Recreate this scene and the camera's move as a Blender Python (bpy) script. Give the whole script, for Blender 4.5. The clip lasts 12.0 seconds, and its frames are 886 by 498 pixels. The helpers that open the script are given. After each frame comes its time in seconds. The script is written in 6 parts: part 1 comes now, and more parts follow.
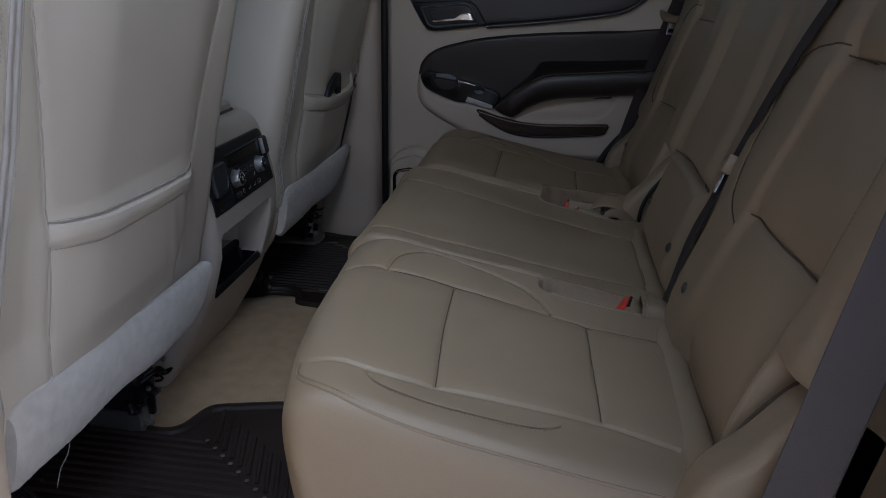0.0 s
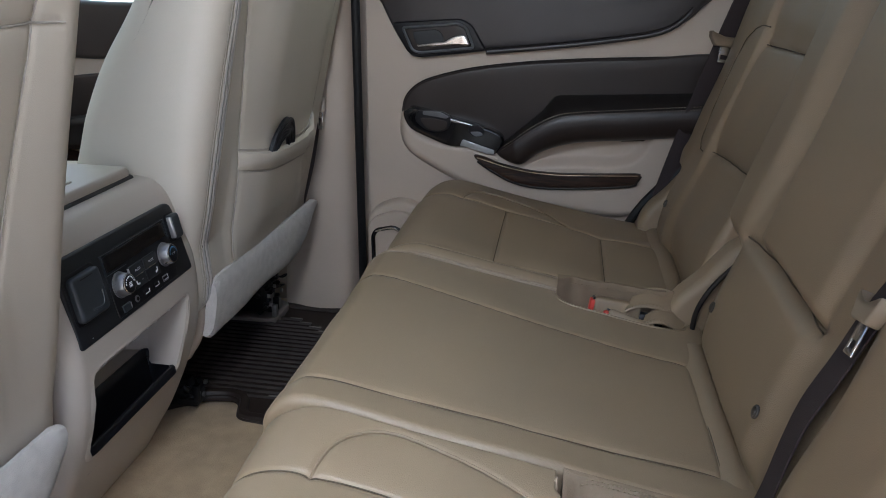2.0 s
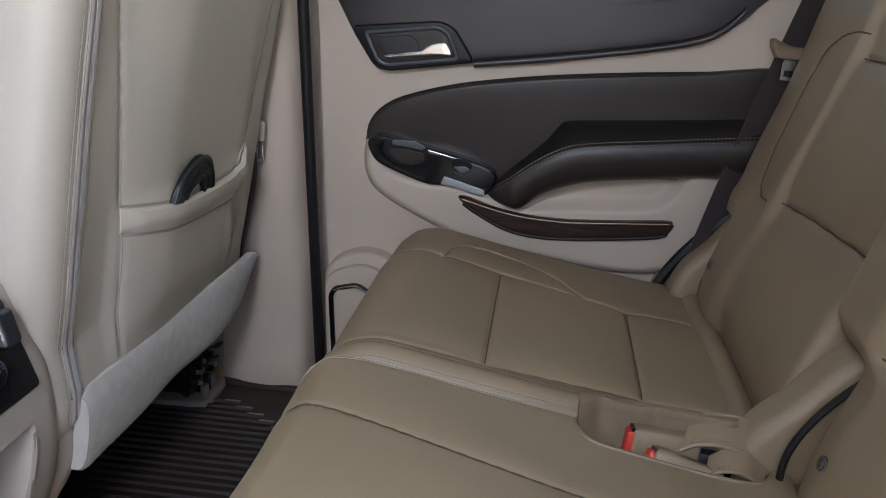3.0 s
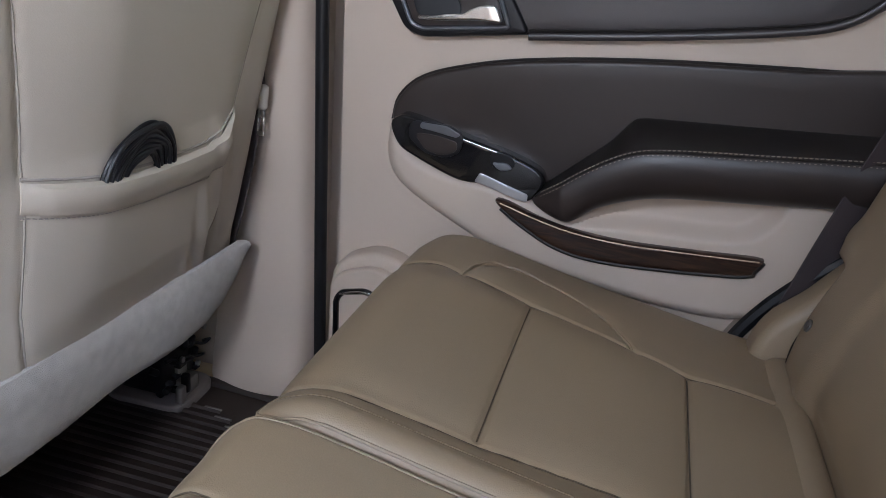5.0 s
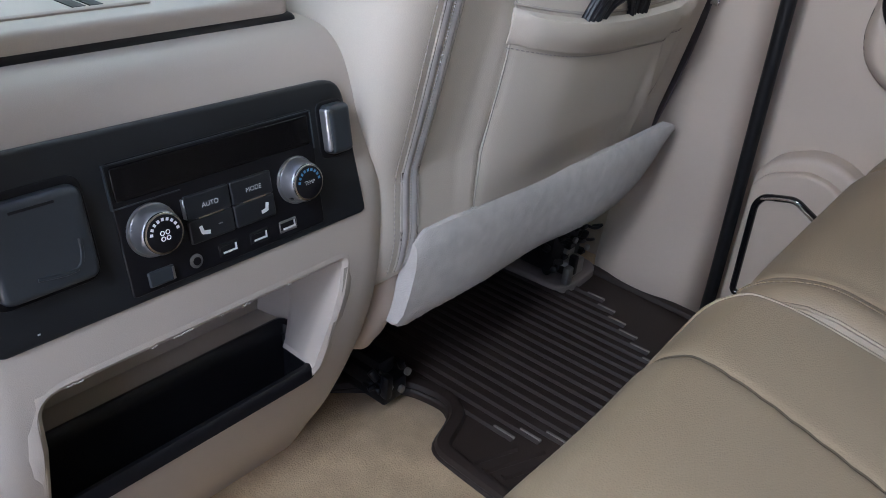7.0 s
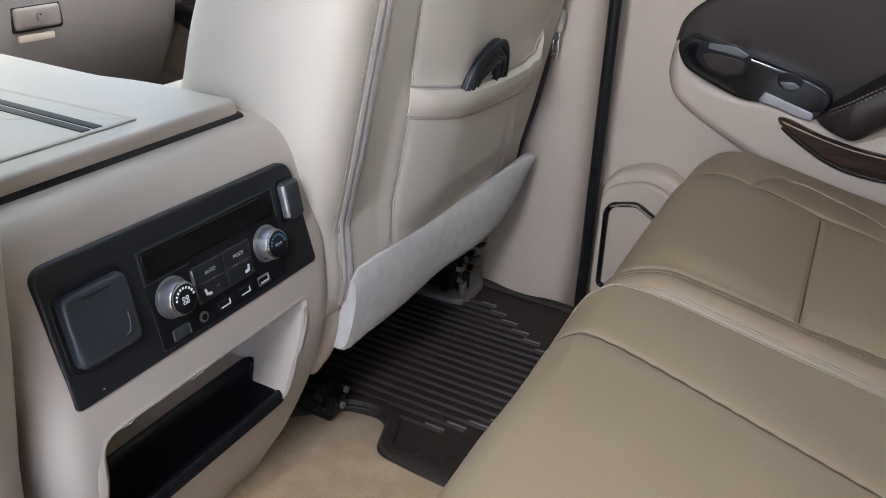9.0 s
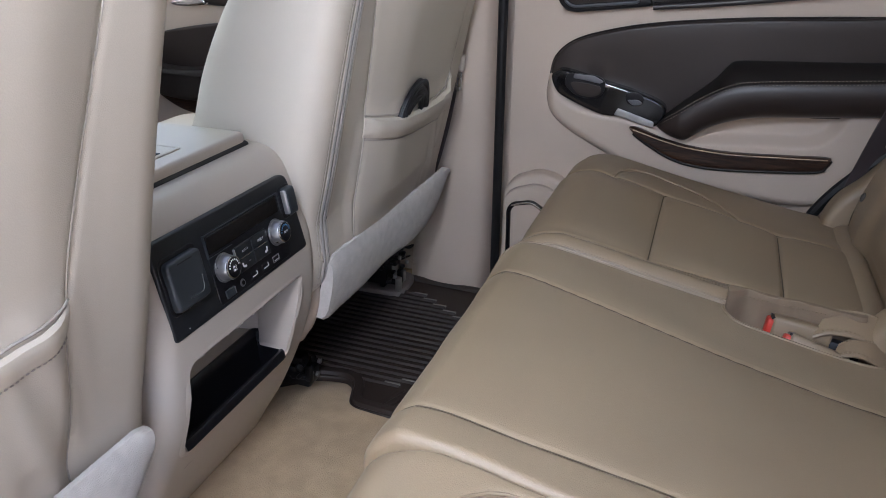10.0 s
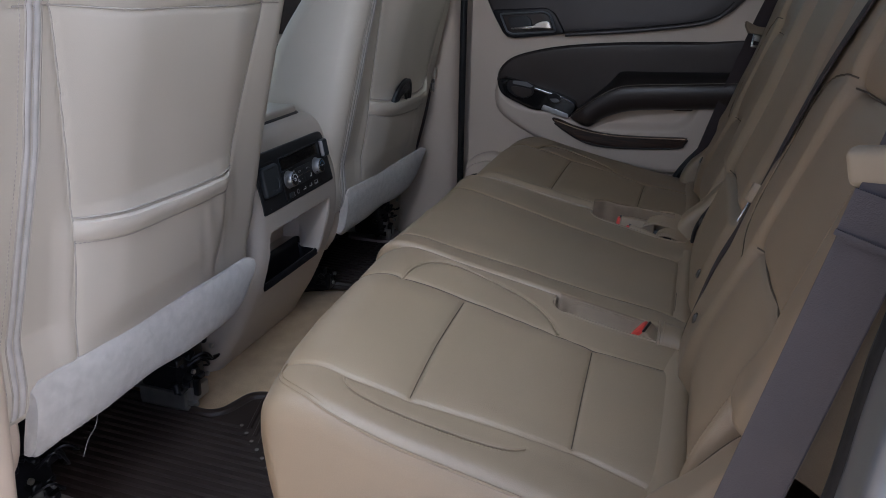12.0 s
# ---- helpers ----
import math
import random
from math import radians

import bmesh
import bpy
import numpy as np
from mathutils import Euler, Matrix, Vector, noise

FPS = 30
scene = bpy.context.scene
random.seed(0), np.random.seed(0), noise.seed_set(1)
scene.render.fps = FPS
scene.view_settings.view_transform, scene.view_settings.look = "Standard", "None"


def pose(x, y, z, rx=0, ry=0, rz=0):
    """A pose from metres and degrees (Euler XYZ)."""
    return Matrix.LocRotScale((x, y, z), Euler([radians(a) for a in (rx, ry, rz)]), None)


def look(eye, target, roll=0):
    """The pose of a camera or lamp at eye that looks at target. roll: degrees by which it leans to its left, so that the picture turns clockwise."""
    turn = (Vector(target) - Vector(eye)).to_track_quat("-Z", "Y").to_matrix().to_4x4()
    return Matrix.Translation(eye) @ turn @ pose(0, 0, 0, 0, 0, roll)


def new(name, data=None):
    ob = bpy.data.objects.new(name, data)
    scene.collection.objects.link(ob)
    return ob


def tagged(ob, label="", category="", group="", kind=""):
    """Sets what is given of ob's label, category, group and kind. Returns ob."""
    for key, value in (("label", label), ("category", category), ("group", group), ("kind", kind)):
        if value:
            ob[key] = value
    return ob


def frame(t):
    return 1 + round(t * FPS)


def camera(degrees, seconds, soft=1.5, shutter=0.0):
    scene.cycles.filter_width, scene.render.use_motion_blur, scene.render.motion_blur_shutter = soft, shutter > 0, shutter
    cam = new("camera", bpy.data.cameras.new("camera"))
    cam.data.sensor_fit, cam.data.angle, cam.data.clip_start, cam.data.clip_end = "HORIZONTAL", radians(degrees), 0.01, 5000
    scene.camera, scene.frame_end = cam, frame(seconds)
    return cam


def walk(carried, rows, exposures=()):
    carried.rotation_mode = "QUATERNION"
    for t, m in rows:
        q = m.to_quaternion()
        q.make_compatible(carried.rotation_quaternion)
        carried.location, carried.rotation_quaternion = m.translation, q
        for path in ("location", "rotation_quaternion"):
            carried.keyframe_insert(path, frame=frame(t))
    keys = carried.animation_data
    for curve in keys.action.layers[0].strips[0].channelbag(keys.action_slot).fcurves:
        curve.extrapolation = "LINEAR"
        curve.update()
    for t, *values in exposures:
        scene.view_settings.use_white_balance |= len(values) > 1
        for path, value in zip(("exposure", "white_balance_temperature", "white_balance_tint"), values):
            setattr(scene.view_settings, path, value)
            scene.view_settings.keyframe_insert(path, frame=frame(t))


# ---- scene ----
cam = camera(59.2, 12.0, soft=0.9)
METRES, EYE, TILT, LEAN, TURN = 2.33, 0.72, -20.10, -2.05, 8.10
ROWS = [
    (0.0, 0.0, 0.0, 0.0, 0.0, 0.0, -0.0),
    (0.5, 0.002, 0.0172, 0.0081, 0.37, 0.11, 0.22),
    (1.0, 0.0049, 0.0554, 0.0246, 0.73, 0.14, 0.19),
    (1.5, 0.0166, 0.108, 0.0455, 1.05, 0.13, 0.1),
    (2.0, 0.0194, 0.1728, 0.0675, 0.86, 0.25, 0.2),
    (2.5, 0.0144, 0.2507, 0.0931, 0.24, 0.22, 0.21),
    (3.0, 0.0248, 0.3224, 0.1106, -0.11, 0.59, 0.18),
    (5.0, 0.0524, 0.421, 0.1309, 5.73, -1.27, -5.8),
    (5.5, 0.036, 0.4205, 0.1239, 14.92, -5.03, -9.77),
    (6.0, 0.0142, 0.4275, 0.1124, 23.55, -8.63, -12.21),
    (6.5, -0.0033, 0.4355, 0.0983, 29.48, -10.76, -13.23),
    (8.5, -0.0068, 0.4099, 0.1025, 25.0, -9.64, -10.37),
    (9.0, 0.0019, 0.3624, 0.1083, 18.51, -7.1, -7.3),
    (9.5, 0.0025, 0.3068, 0.1045, 13.56, -5.11, -4.8),
    (10.0, 0.011, 0.2374, 0.0879, 10.66, -3.56, -3.24),
    (10.5, 0.0253, 0.1729, 0.0683, 9.04, -2.39, -2.46),
    (11.0, 0.0313, 0.1041, 0.046, 8.04, -1.33, -2.43),
    (11.5, 0.0416, 0.0443, 0.0281, 8.18, -0.95, -2.95),
    (12.0, 0.0647, -0.0031, 0.0115, 9.29, -0.59, -3.48),
]
walk(cam, [(t, pose(0, -1.243, EYE, TILT, LEAN, TURN) @ pose(METRES * x, METRES * y, METRES * z, 90 + pitch, roll, yaw)) for t, x, y, z, yaw, pitch, roll in ROWS],
     [(0.0, 0.60, 5430, 8), (0.2, 1.12, 5450, 8), (0.4, 1.55, 5500, 8), (1.0, 1.73, 5620, 8), (1.5, 1.88, 5740, 8), (2.0, 2.03, 5800, 8), (2.5, 2.26, 5820, 8), (3.0, 2.44, 5820, 9), (5.0, 2.70, 5720, 12), (5.5, 2.72, 5680, 12), (6.0, 2.74, 5620, 12), (6.5, 2.70, 5550, 11), (8.5, 2.79, 5760, 11), (9.0, 2.90, 5880, 11), (9.5, 2.78, 5850, 13), (10.5, 2.38, 5740, 13), (11.0, 2.17, 5690, 13), (11.5, 1.86, 5630, 12), (12.0, 1.33, 5560, 11)])

# ---------------------------------------------------------------- world and light
world = bpy.data.worlds.new("sky")
scene.world = world
world.use_nodes = True
wn = world.node_tree
sky = wn.nodes.new("ShaderNodeTexSky")
sky.sky_type = "NISHITA"
sky.sun_disc = False
sky.sun_elevation, sky.sun_rotation = radians(52), radians(86)
sky.dust_density, sky.air_density, sky.ozone_density = 6.0, 0.7, 0.3
wn.links.new(sky.outputs["Color"], wn.nodes["Background"].inputs["Color"])
wn.nodes["Background"].inputs["Strength"].default_value = 0.15
sun_data = bpy.data.lights.new("sun", "SUN")
sun_data.energy, sun_data.angle, sun_data.color = 4.0, radians(2.0), (1.0, 0.97, 0.93)
sun = new("sun", sun_data)
sun.matrix_world = look((3.0, -0.25, 3.9), (0, 0, 0))


def opening_lamp(name, eye, target, wide, high, watts, colour):
    """An added area lamp that stands in for skylight through a window or doorway."""
    data = bpy.data.lights.new(name, "AREA")
    data.shape, data.size, data.size_y, data.energy, data.color = "RECTANGLE", wide, high, watts, colour
    ob = new(name, data)
    ob.matrix_world = look(eye, target)
    return ob


# added fill, narrowed and aimed at the far door, near seat and console lid
opening_lamp("open_door_fill", (-0.20, -0.775, 1.02), (-0.30, 0.64, 0.42), 0.20, 0.22, 0.36, (0.95, 0.975, 1.0)).data.spread = radians(80)
opening_lamp("doorway_fill", (-0.17, -0.775, 1.06), (-0.22, -0.36, 0.10), 0.56, 0.16, 0.37, (0.86, 0.93, 1.0)).data.spread = radians(62)
opening_lamp("windscreen_fill", (-1.22, 0.0, 0.98), (-0.88, 0.0, 0.40), 1.25, 0.55, 1.10, (0.95, 0.98, 1.0)).data.spread = radians(90)
opening_lamp("tailgate_light", (1.58, 0.0, 0.90), (0.0, 0.0, 0.62), 1.25, 0.48, 1.8, (0.965, 0.99, 0.97))
opening_lamp("rear_door_window_light", (0.0, 0.745, 0.93), (-0.1, 0.0, 0.62), 0.72, 0.36, 0.05, (0.96, 1.0, 0.95))
opening_lamp("front_door_window_light", (-0.90, 0.745, 0.93), (-0.8, 0.0, 0.40), 0.62, 0.36, 0.12, (1.0, 1.0, 0.97))
opening_lamp("driver_window_light", (-0.90, -0.745, 0.93), (-0.8, 0.0, 0.40), 0.62, 0.36, 0.08, (1.0, 0.99, 0.96))
opening_lamp("quarter_window_light", (0.98, 0.745, 0.92), (0.4, 0.0, 0.62), 0.85, 0.36, 0.6, (0.95, 1.0, 0.93))
opening_lamp("driver_quarter_light", (0.98, -0.735, 0.92), (0.4, 0.0, 0.62), 0.85, 0.36, 0.6, (0.95, 1.0, 0.93))


# ---------------------------------------------------------------- materials
def material(name, colour, rough=0.6, metal=0.0, vary=0.12, scale=6.0, grain=600.0, bump=0.15, depth=0.001, coat=0.0,
             warp=0.0, second=None, sheen=0.0, spec=0.5, kind="noise", fleck=None):
    """A node material: colour with stains at one scale and relief at another, in metres."""
    m = bpy.data.materials.new(name)
    m.use_nodes = True
    t = m.node_tree
    bsdf = t.nodes["Principled BSDF"]
    coord = t.nodes.new("ShaderNodeTexCoord")
    large = t.nodes.new("ShaderNodeTexNoise")
    large.inputs["Scale"].default_value, large.inputs["Detail"].default_value = scale, 5
    fine = t.nodes.new("ShaderNodeTexVoronoi" if kind == "cells" else "ShaderNodeTexNoise")
    fine.inputs["Scale"].default_value = grain
    for n in (large, fine):
        t.links.new(coord.outputs["Object"], n.inputs["Vector"])
    ramp = t.nodes.new("ShaderNodeValToRGB")
    lo = tuple(c * (1 - vary) for c in colour)
    hi = second or tuple(min(1, c * (1 + vary)) for c in colour)
    ramp.color_ramp.elements[0].position, ramp.color_ramp.elements[1].position = 0.3, 0.7
    ramp.color_ramp.elements[0].color, ramp.color_ramp.elements[1].color = (*lo, 1), (*hi, 1)
    t.links.new(large.outputs["Fac"], ramp.inputs["Fac"])
    mix = t.nodes.new("ShaderNodeMix")
    mix.data_type, mix.blend_type = "RGBA", "MULTIPLY"
    mix.inputs["Factor"].default_value = min(1, vary * 2) if fleck is None else fleck
    t.links.new(ramp.outputs["Color"], mix.inputs["A"])
    t.links.new(fine.outputs["Distance" if kind == "cells" else "Fac"], mix.inputs["B"])
    grain_gain = t.nodes.new("ShaderNodeMapRange")
    grain_gain.inputs["To Min"].default_value, grain_gain.inputs["To Max"].default_value = 0.7, 1.25
    t.links.new(fine.outputs["Distance" if kind == "cells" else "Fac"], grain_gain.inputs["Value"])
    t.links.new(grain_gain.outputs["Result"], mix.inputs["B"])
    t.links.new(mix.outputs["Result"], bsdf.inputs["Base Color"])
    rr = t.nodes.new("ShaderNodeMapRange")
    rr.inputs["To Min"].default_value, rr.inputs["To Max"].default_value = max(0.02, rough - 0.09), min(1, rough + 0.09)
    t.links.new(large.outputs["Fac"], rr.inputs["Value"])
    t.links.new(rr.outputs["Result"], bsdf.inputs["Roughness"])
    bsdf.inputs["Metallic"].default_value = metal
    bsdf.inputs["Coat Weight"].default_value = coat
    bsdf.inputs["Sheen Weight"].default_value = sheen
    bsdf.inputs["Specular IOR Level"].default_value = spec
    b = t.nodes.new("ShaderNodeBump")
    b.inputs["Strength"].default_value, b.inputs["Distance"].default_value = bump, depth
    t.links.new(fine.outputs["Distance" if kind == "cells" else "Fac"], b.inputs["Height"])
    if warp:
        b2 = t.nodes.new("ShaderNodeBump")
        b2.inputs["Strength"].default_value, b2.inputs["Distance"].default_value = warp, 0.006
        soft = t.nodes.new("ShaderNodeTexNoise")
        soft.inputs["Scale"].default_value, soft.inputs["Detail"].default_value = 9, 2
        t.links.new(coord.outputs["Object"], soft.inputs["Vector"])
        t.links.new(soft.outputs["Fac"], b2.inputs["Height"])
        t.links.new(b2.outputs["Normal"], b.inputs["Normal"])
    t.links.new(b.outputs["Normal"], bsdf.inputs["Normal"])
    return m


def wood_material():
    m = bpy.data.materials.new("burl_wood")
    m.use_nodes = True
    t = m.node_tree
    bsdf = t.nodes["Principled BSDF"]
    coord, stretch, wave = t.nodes.new("ShaderNodeTexCoord"), t.nodes.new("ShaderNodeMapping"), t.nodes.new("ShaderNodeTexNoise")
    stretch.inputs["Scale"].default_value = (6, 60, 60)
    wave.inputs["Scale"].default_value, wave.inputs["Detail"].default_value, wave.inputs["Distortion"].default_value = 3, 8, 1.5
    ramp = t.nodes.new("ShaderNodeValToRGB")
    ramp.color_ramp.elements[0].color, ramp.color_ramp.elements[1].color = (0.008, 0.004, 0.003, 1), (0.055, 0.024, 0.013, 1)
    ramp.color_ramp.elements[0].position, ramp.color_ramp.elements[1].position = 0.35, 0.75
    t.links.new(coord.outputs["Object"], stretch.inputs["Vector"])
    t.links.new(stretch.outputs["Vector"], wave.inputs["Vector"])
    t.links.new(wave.outputs["Fac"], ramp.inputs["Fac"])
    t.links.new(ramp.outputs["Color"], bsdf.inputs["Base Color"])
    bsdf.inputs["Roughness"].default_value, bsdf.inputs["Coat Weight"].default_value = 0.30, 0.25
    return m


def glass_material(name, tint):
    m = bpy.data.materials.new(name)
    m.use_nodes = True
    bsdf = m.node_tree.nodes["Principled BSDF"]
    bsdf.inputs["Base Color"].default_value = (*tint, 1)
    bsdf.inputs["Transmission Weight"].default_value, bsdf.inputs["Roughness"].default_value = 1.0, 0.0
    bsdf.inputs["IOR"].default_value = 1.02
    return m


LEATHER = material("tan_leather", (0.254, 0.186, 0.117), 0.50, vary=0.09, scale=5, grain=900, bump=0.2, depth=0.0007, warp=0.16, kind="cells", spec=0.72)
COVER = material("light_seat_cover", (0.505, 0.452, 0.384), 0.52, vary=0.05, scale=4, grain=1000, bump=0.12, depth=0.0006, warp=0.10, kind="cells")
TRIM = material("tan_trim_plastic", (0.480, 0.398, 0.325), 0.55, vary=0.05, scale=4, grain=1500, bump=0.12, depth=0.0005, kind="cells")
CONSOLE_TRIM = material("taupe_console_plastic", (0.455, 0.402, 0.348), 0.52, vary=0.05, scale=4, grain=1500, bump=0.12, depth=0.0005, kind="cells")
DARK = material("dark_brown_leather", (0.0270, 0.0200, 0.0178), 0.38, vary=0.15, scale=8, grain=1100, bump=0.14, depth=0.0006, kind="cells", spec=0.40)
# paler and bluer than DARK, with the sky's sheen put into the colour
UPPER = material("dark_upper_trim", (0.034, 0.0295, 0.0305), 0.36, vary=0.15, scale=8, grain=1100, bump=0.14, depth=0.0006, kind="cells", spec=0.5)
DARKER = material("dark_brown_top", (0.014, 0.011, 0.010), 0.5, vary=0.15, scale=8, grain=1100, bump=0.14, depth=0.0006, kind="cells", spec=0.3)
BLACK = material("black_plastic", (0.007, 0.007, 0.009), 0.38, vary=0.2, scale=12, grain=1800, bump=0.08, depth=0.0004, spec=0.3)
MATT = material("matt_black_plastic", (0.0115, 0.0130, 0.0158), 0.46, vary=0.2, scale=12, grain=1800, bump=0.12, depth=0.0004, spec=0.45)
GLOSS = material("gloss_black", (0.006, 0.006, 0.007), 0.12, vary=0.1, scale=20, grain=900, bump=0.0, coat=0.5)
CHROME = material("satin_chrome", (0.72, 0.72, 0.72), 0.22, metal=1.0, vary=0.05, scale=30, grain=900, bump=0.03)
SILVER = material("grey_knob_metal", (0.34, 0.34, 0.35), 0.3, metal=0.9, vary=0.08, scale=60, grain=1500, bump=0.05)
# dark tone for the shade down in the leather's folds
SEAM_SHADE = material("seam_fold_shade", (0.085, 0.063, 0.040), 0.85, vary=0.1, scale=40, grain=900, bump=0.05)
GRILLE = material("brown_grille", (0.16, 0.13, 0.10), 0.6, vary=0.1, scale=20, grain=400, bump=0.6, depth=0.001, kind="cells")
STEEL = material("seat_track_steel", (0.40, 0.39, 0.37), 0.38, metal=0.9, vary=0.15, scale=30, grain=600, bump=0.05)
CARPET = material("beige_carpet", (0.47, 0.345, 0.215), 0.95, vary=0.09, scale=40, grain=620, bump=0.6, depth=0.002, fleck=0.9, sheen=0.12, spec=0.1)
FELT = material("grey_felt", (0.545, 0.508, 0.472), 0.95, vary=0.10, scale=70, grain=1500, bump=0.7, depth=0.002, fleck=0.5, sheen=0.4, spec=0.1)
RUBBER = material("dark_brown_rubber", (0.029, 0.020, 0.0165), 0.5, vary=0.2, scale=10, grain=1200, bump=0.15, depth=0.0005, spec=0.4)
MIDTAN = material("brown_dash_plastic", (0.22, 0.188, 0.17), 0.5, vary=0.08, scale=8, grain=1200, bump=0.12, depth=0.0005, kind="cells")
# worn rubber, made paler by the glint on the rib ends
WORN_GLINT = material("worn_rubber_glint", (0.20, 0.18, 0.16), 0.6, vary=0.1, scale=40, grain=900, bump=0.1)
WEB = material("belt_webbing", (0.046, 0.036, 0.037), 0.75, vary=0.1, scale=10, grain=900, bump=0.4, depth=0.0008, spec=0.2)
# paler copy of WEB, with the daylight on these belts put into the colour
WEB_LIT = material("lit_belt_webbing", (0.088, 0.074, 0.075), 0.75, vary=0.1, scale=10, grain=900, bump=0.4, depth=0.0008)
GUIDE = material("beige_belt_guide", (0.33, 0.262, 0.185), 0.5, vary=0.06, scale=20, grain=1500, bump=0.06)
RED = material("red_button", (0.62, 0.050, 0.032), 0.4, vary=0.08, scale=40, grain=900, bump=0.02)
LINING = material("slot_lining_cloth", (0.228, 0.168, 0.112), 0.75, vary=0.10, scale=30, grain=1100, bump=0.4, depth=0.001, warp=0.3)
THREAD = material("tan_thread", (0.265, 0.203, 0.130), 0.8, vary=0.1, scale=60, grain=900, bump=0.1)
COVER_THREAD = material("cover_thread", (0.36, 0.33, 0.305), 0.8, vary=0.1, scale=60, grain=900, bump=0.1)
OUTLET = material("outlet_plastic", (0.027, 0.032, 0.038), 0.42, vary=0.15, scale=12, grain=1800, bump=0.1, depth=0.0004)
COVER_SEAM = material("cover_seam", (0.36, 0.325, 0.285), 0.85, vary=0.1, scale=40, grain=900, bump=0.05)
DARK_THREAD = material("brown_thread", (0.20, 0.165, 0.13), 0.8, vary=0.1, scale=60, grain=900, bump=0.1)
GLOVE = material("taupe_glove_box", (0.21, 0.186, 0.178), 0.5, vary=0.06, scale=8, grain=1200, bump=0.12, depth=0.0005, kind="cells")
ZIP = material("grey_zip", (0.45, 0.42, 0.405), 0.6, vary=0.1, scale=60, grain=900, bump=0.2)
SEAL = material("black_seal_rubber", (0.008, 0.008, 0.009), 0.5, vary=0.15, scale=20, grain=900, bump=0.1, spec=0.3)
WOOD = wood_material()
HEADLINER = material("headliner_cloth", (0.32, 0.30, 0.28), 0.95, vary=0.04, scale=8, grain=700, bump=0.2)
ASPHALT = material("pale_concrete", (0.42, 0.415, 0.40), 0.9, vary=0.15, scale=0.8, grain=60, bump=0.4, depth=0.004)
PAINT = material("grey_body_paint", (0.09, 0.096, 0.106), 0.3, vary=0.04, scale=6, grain=900, bump=0.02, coat=0.6)
MARK = material("white_print", (0.72, 0.73, 0.75), 0.6, vary=0.03, scale=30, grain=900, bump=0.0)
BLUE = material("blue_print", (0.07, 0.20, 0.36), 0.6, vary=0.03, scale=30, grain=900, bump=0.0)
BRONZE = material("bronze_edge", (0.30, 0.215, 0.15), 0.45, metal=0.9, vary=0.06, scale=40, grain=900, bump=0.02)
SATIN = material("satin_grey_metal", (0.46, 0.46, 0.47), 0.34, metal=0.85, vary=0.05, scale=60, grain=1500, bump=0.03)
SATIN_DARK = material("dark_satin_metal", (0.17, 0.18, 0.20), 0.32, metal=0.8, vary=0.05, scale=60, grain=1500, bump=0.03)
KNOB = material("satin_grey_knob", (0.33, 0.33, 0.34), 0.30, metal=0.85, vary=0.05, scale=60, grain=1500, bump=0.03)
CAP = material("brown_plastic_cap", (0.062, 0.054, 0.047), 0.5, vary=0.08, scale=40, grain=1200, bump=0.05)
SCREEN = material("dark_display", (0.004, 0.004, 0.005), 0.14, vary=0.1, scale=20, grain=900, bump=0.0, spec=0.3)
TINTED = glass_material("tinted_glass", (0.22, 0.25, 0.20))
CLEAR = glass_material("clear_glass", (0.86, 0.92, 0.88))


# ---------------------------------------------------------------- mesh helpers
def part(name, geo, mat, parent=None, label="", smooth=True):
    """One mesh object from a bmesh or from (verts, faces); under parent if that is given."""
    me = bpy.data.meshes.new(name)
    if isinstance(geo, bmesh.types.BMesh):
        bmesh.ops.recalc_face_normals(geo, faces=geo.faces)
        geo.to_mesh(me)
        geo.free()
    else:
        me.from_pydata([tuple(v) for v in geo[0]], [], geo[1])
        me.validate()
    me.materials.append(mat)
    if smooth:
        me.polygons.foreach_set("use_smooth", [True] * len(me.polygons))
        me.set_sharp_from_angle(angle=radians(40))
    me.update()
    ob = new(name, me)
    if parent:
        ob.parent = parent
    if label:
        ob["label"] = label
    return ob


def thing(name, label, category, group="", kind="", at=(0, 0, 0)):
    ob = new(name)
    ob.empty_display_size = 0.05
    ob.location = at
    return tagged(ob, label, category, group, kind)


def box(x0, y0, z0, x1, y1, z1, bevel=0.004, segments=2):
    bm = bmesh.new()
    bmesh.ops.create_cube(bm, size=1, matrix=Matrix.Translation(((x0 + x1) / 2, (y0 + y1) / 2, (z0 + z1) / 2)) @ Matrix.Diagonal((x1 - x0, y1 - y0, z1 - z0, 1)))
    if bevel:
        bmesh.ops.bevel(bm, geom=bm.edges[:], offset=bevel, segments=segments, profile=0.5, affect="EDGES")
    return bm


def join(*parts):
    """Several bmeshes in one."""
    out = bmesh.new()
    for bm in parts:
        me = bpy.data.meshes.new("tmp")
        bm.to_mesh(me)
        bm.free()
        out.from_mesh(me)
        bpy.data.meshes.remove(me)
    return out


def moved(bm, m):
    bm.transform(m)
    return bm


def drum(radius, depth, m, segments=32, bevel=0.001, top=None):
    """A turned disc along its own z, from z = 0 to depth."""
    bm = bmesh.new()
    bmesh.ops.create_cone(bm, cap_ends=True, segments=segments, radius1=radius, radius2=top or radius, depth=depth, matrix=Matrix.Translation((0, 0, depth / 2)))
    if bevel:
        bmesh.ops.bevel(bm, geom=[e for e in bm.edges if len(e.link_faces) == 2 and e.calc_face_angle() > 0.6], offset=bevel, segments=2, profile=0.5, affect="EDGES")
    bm.transform(m)
    return bm


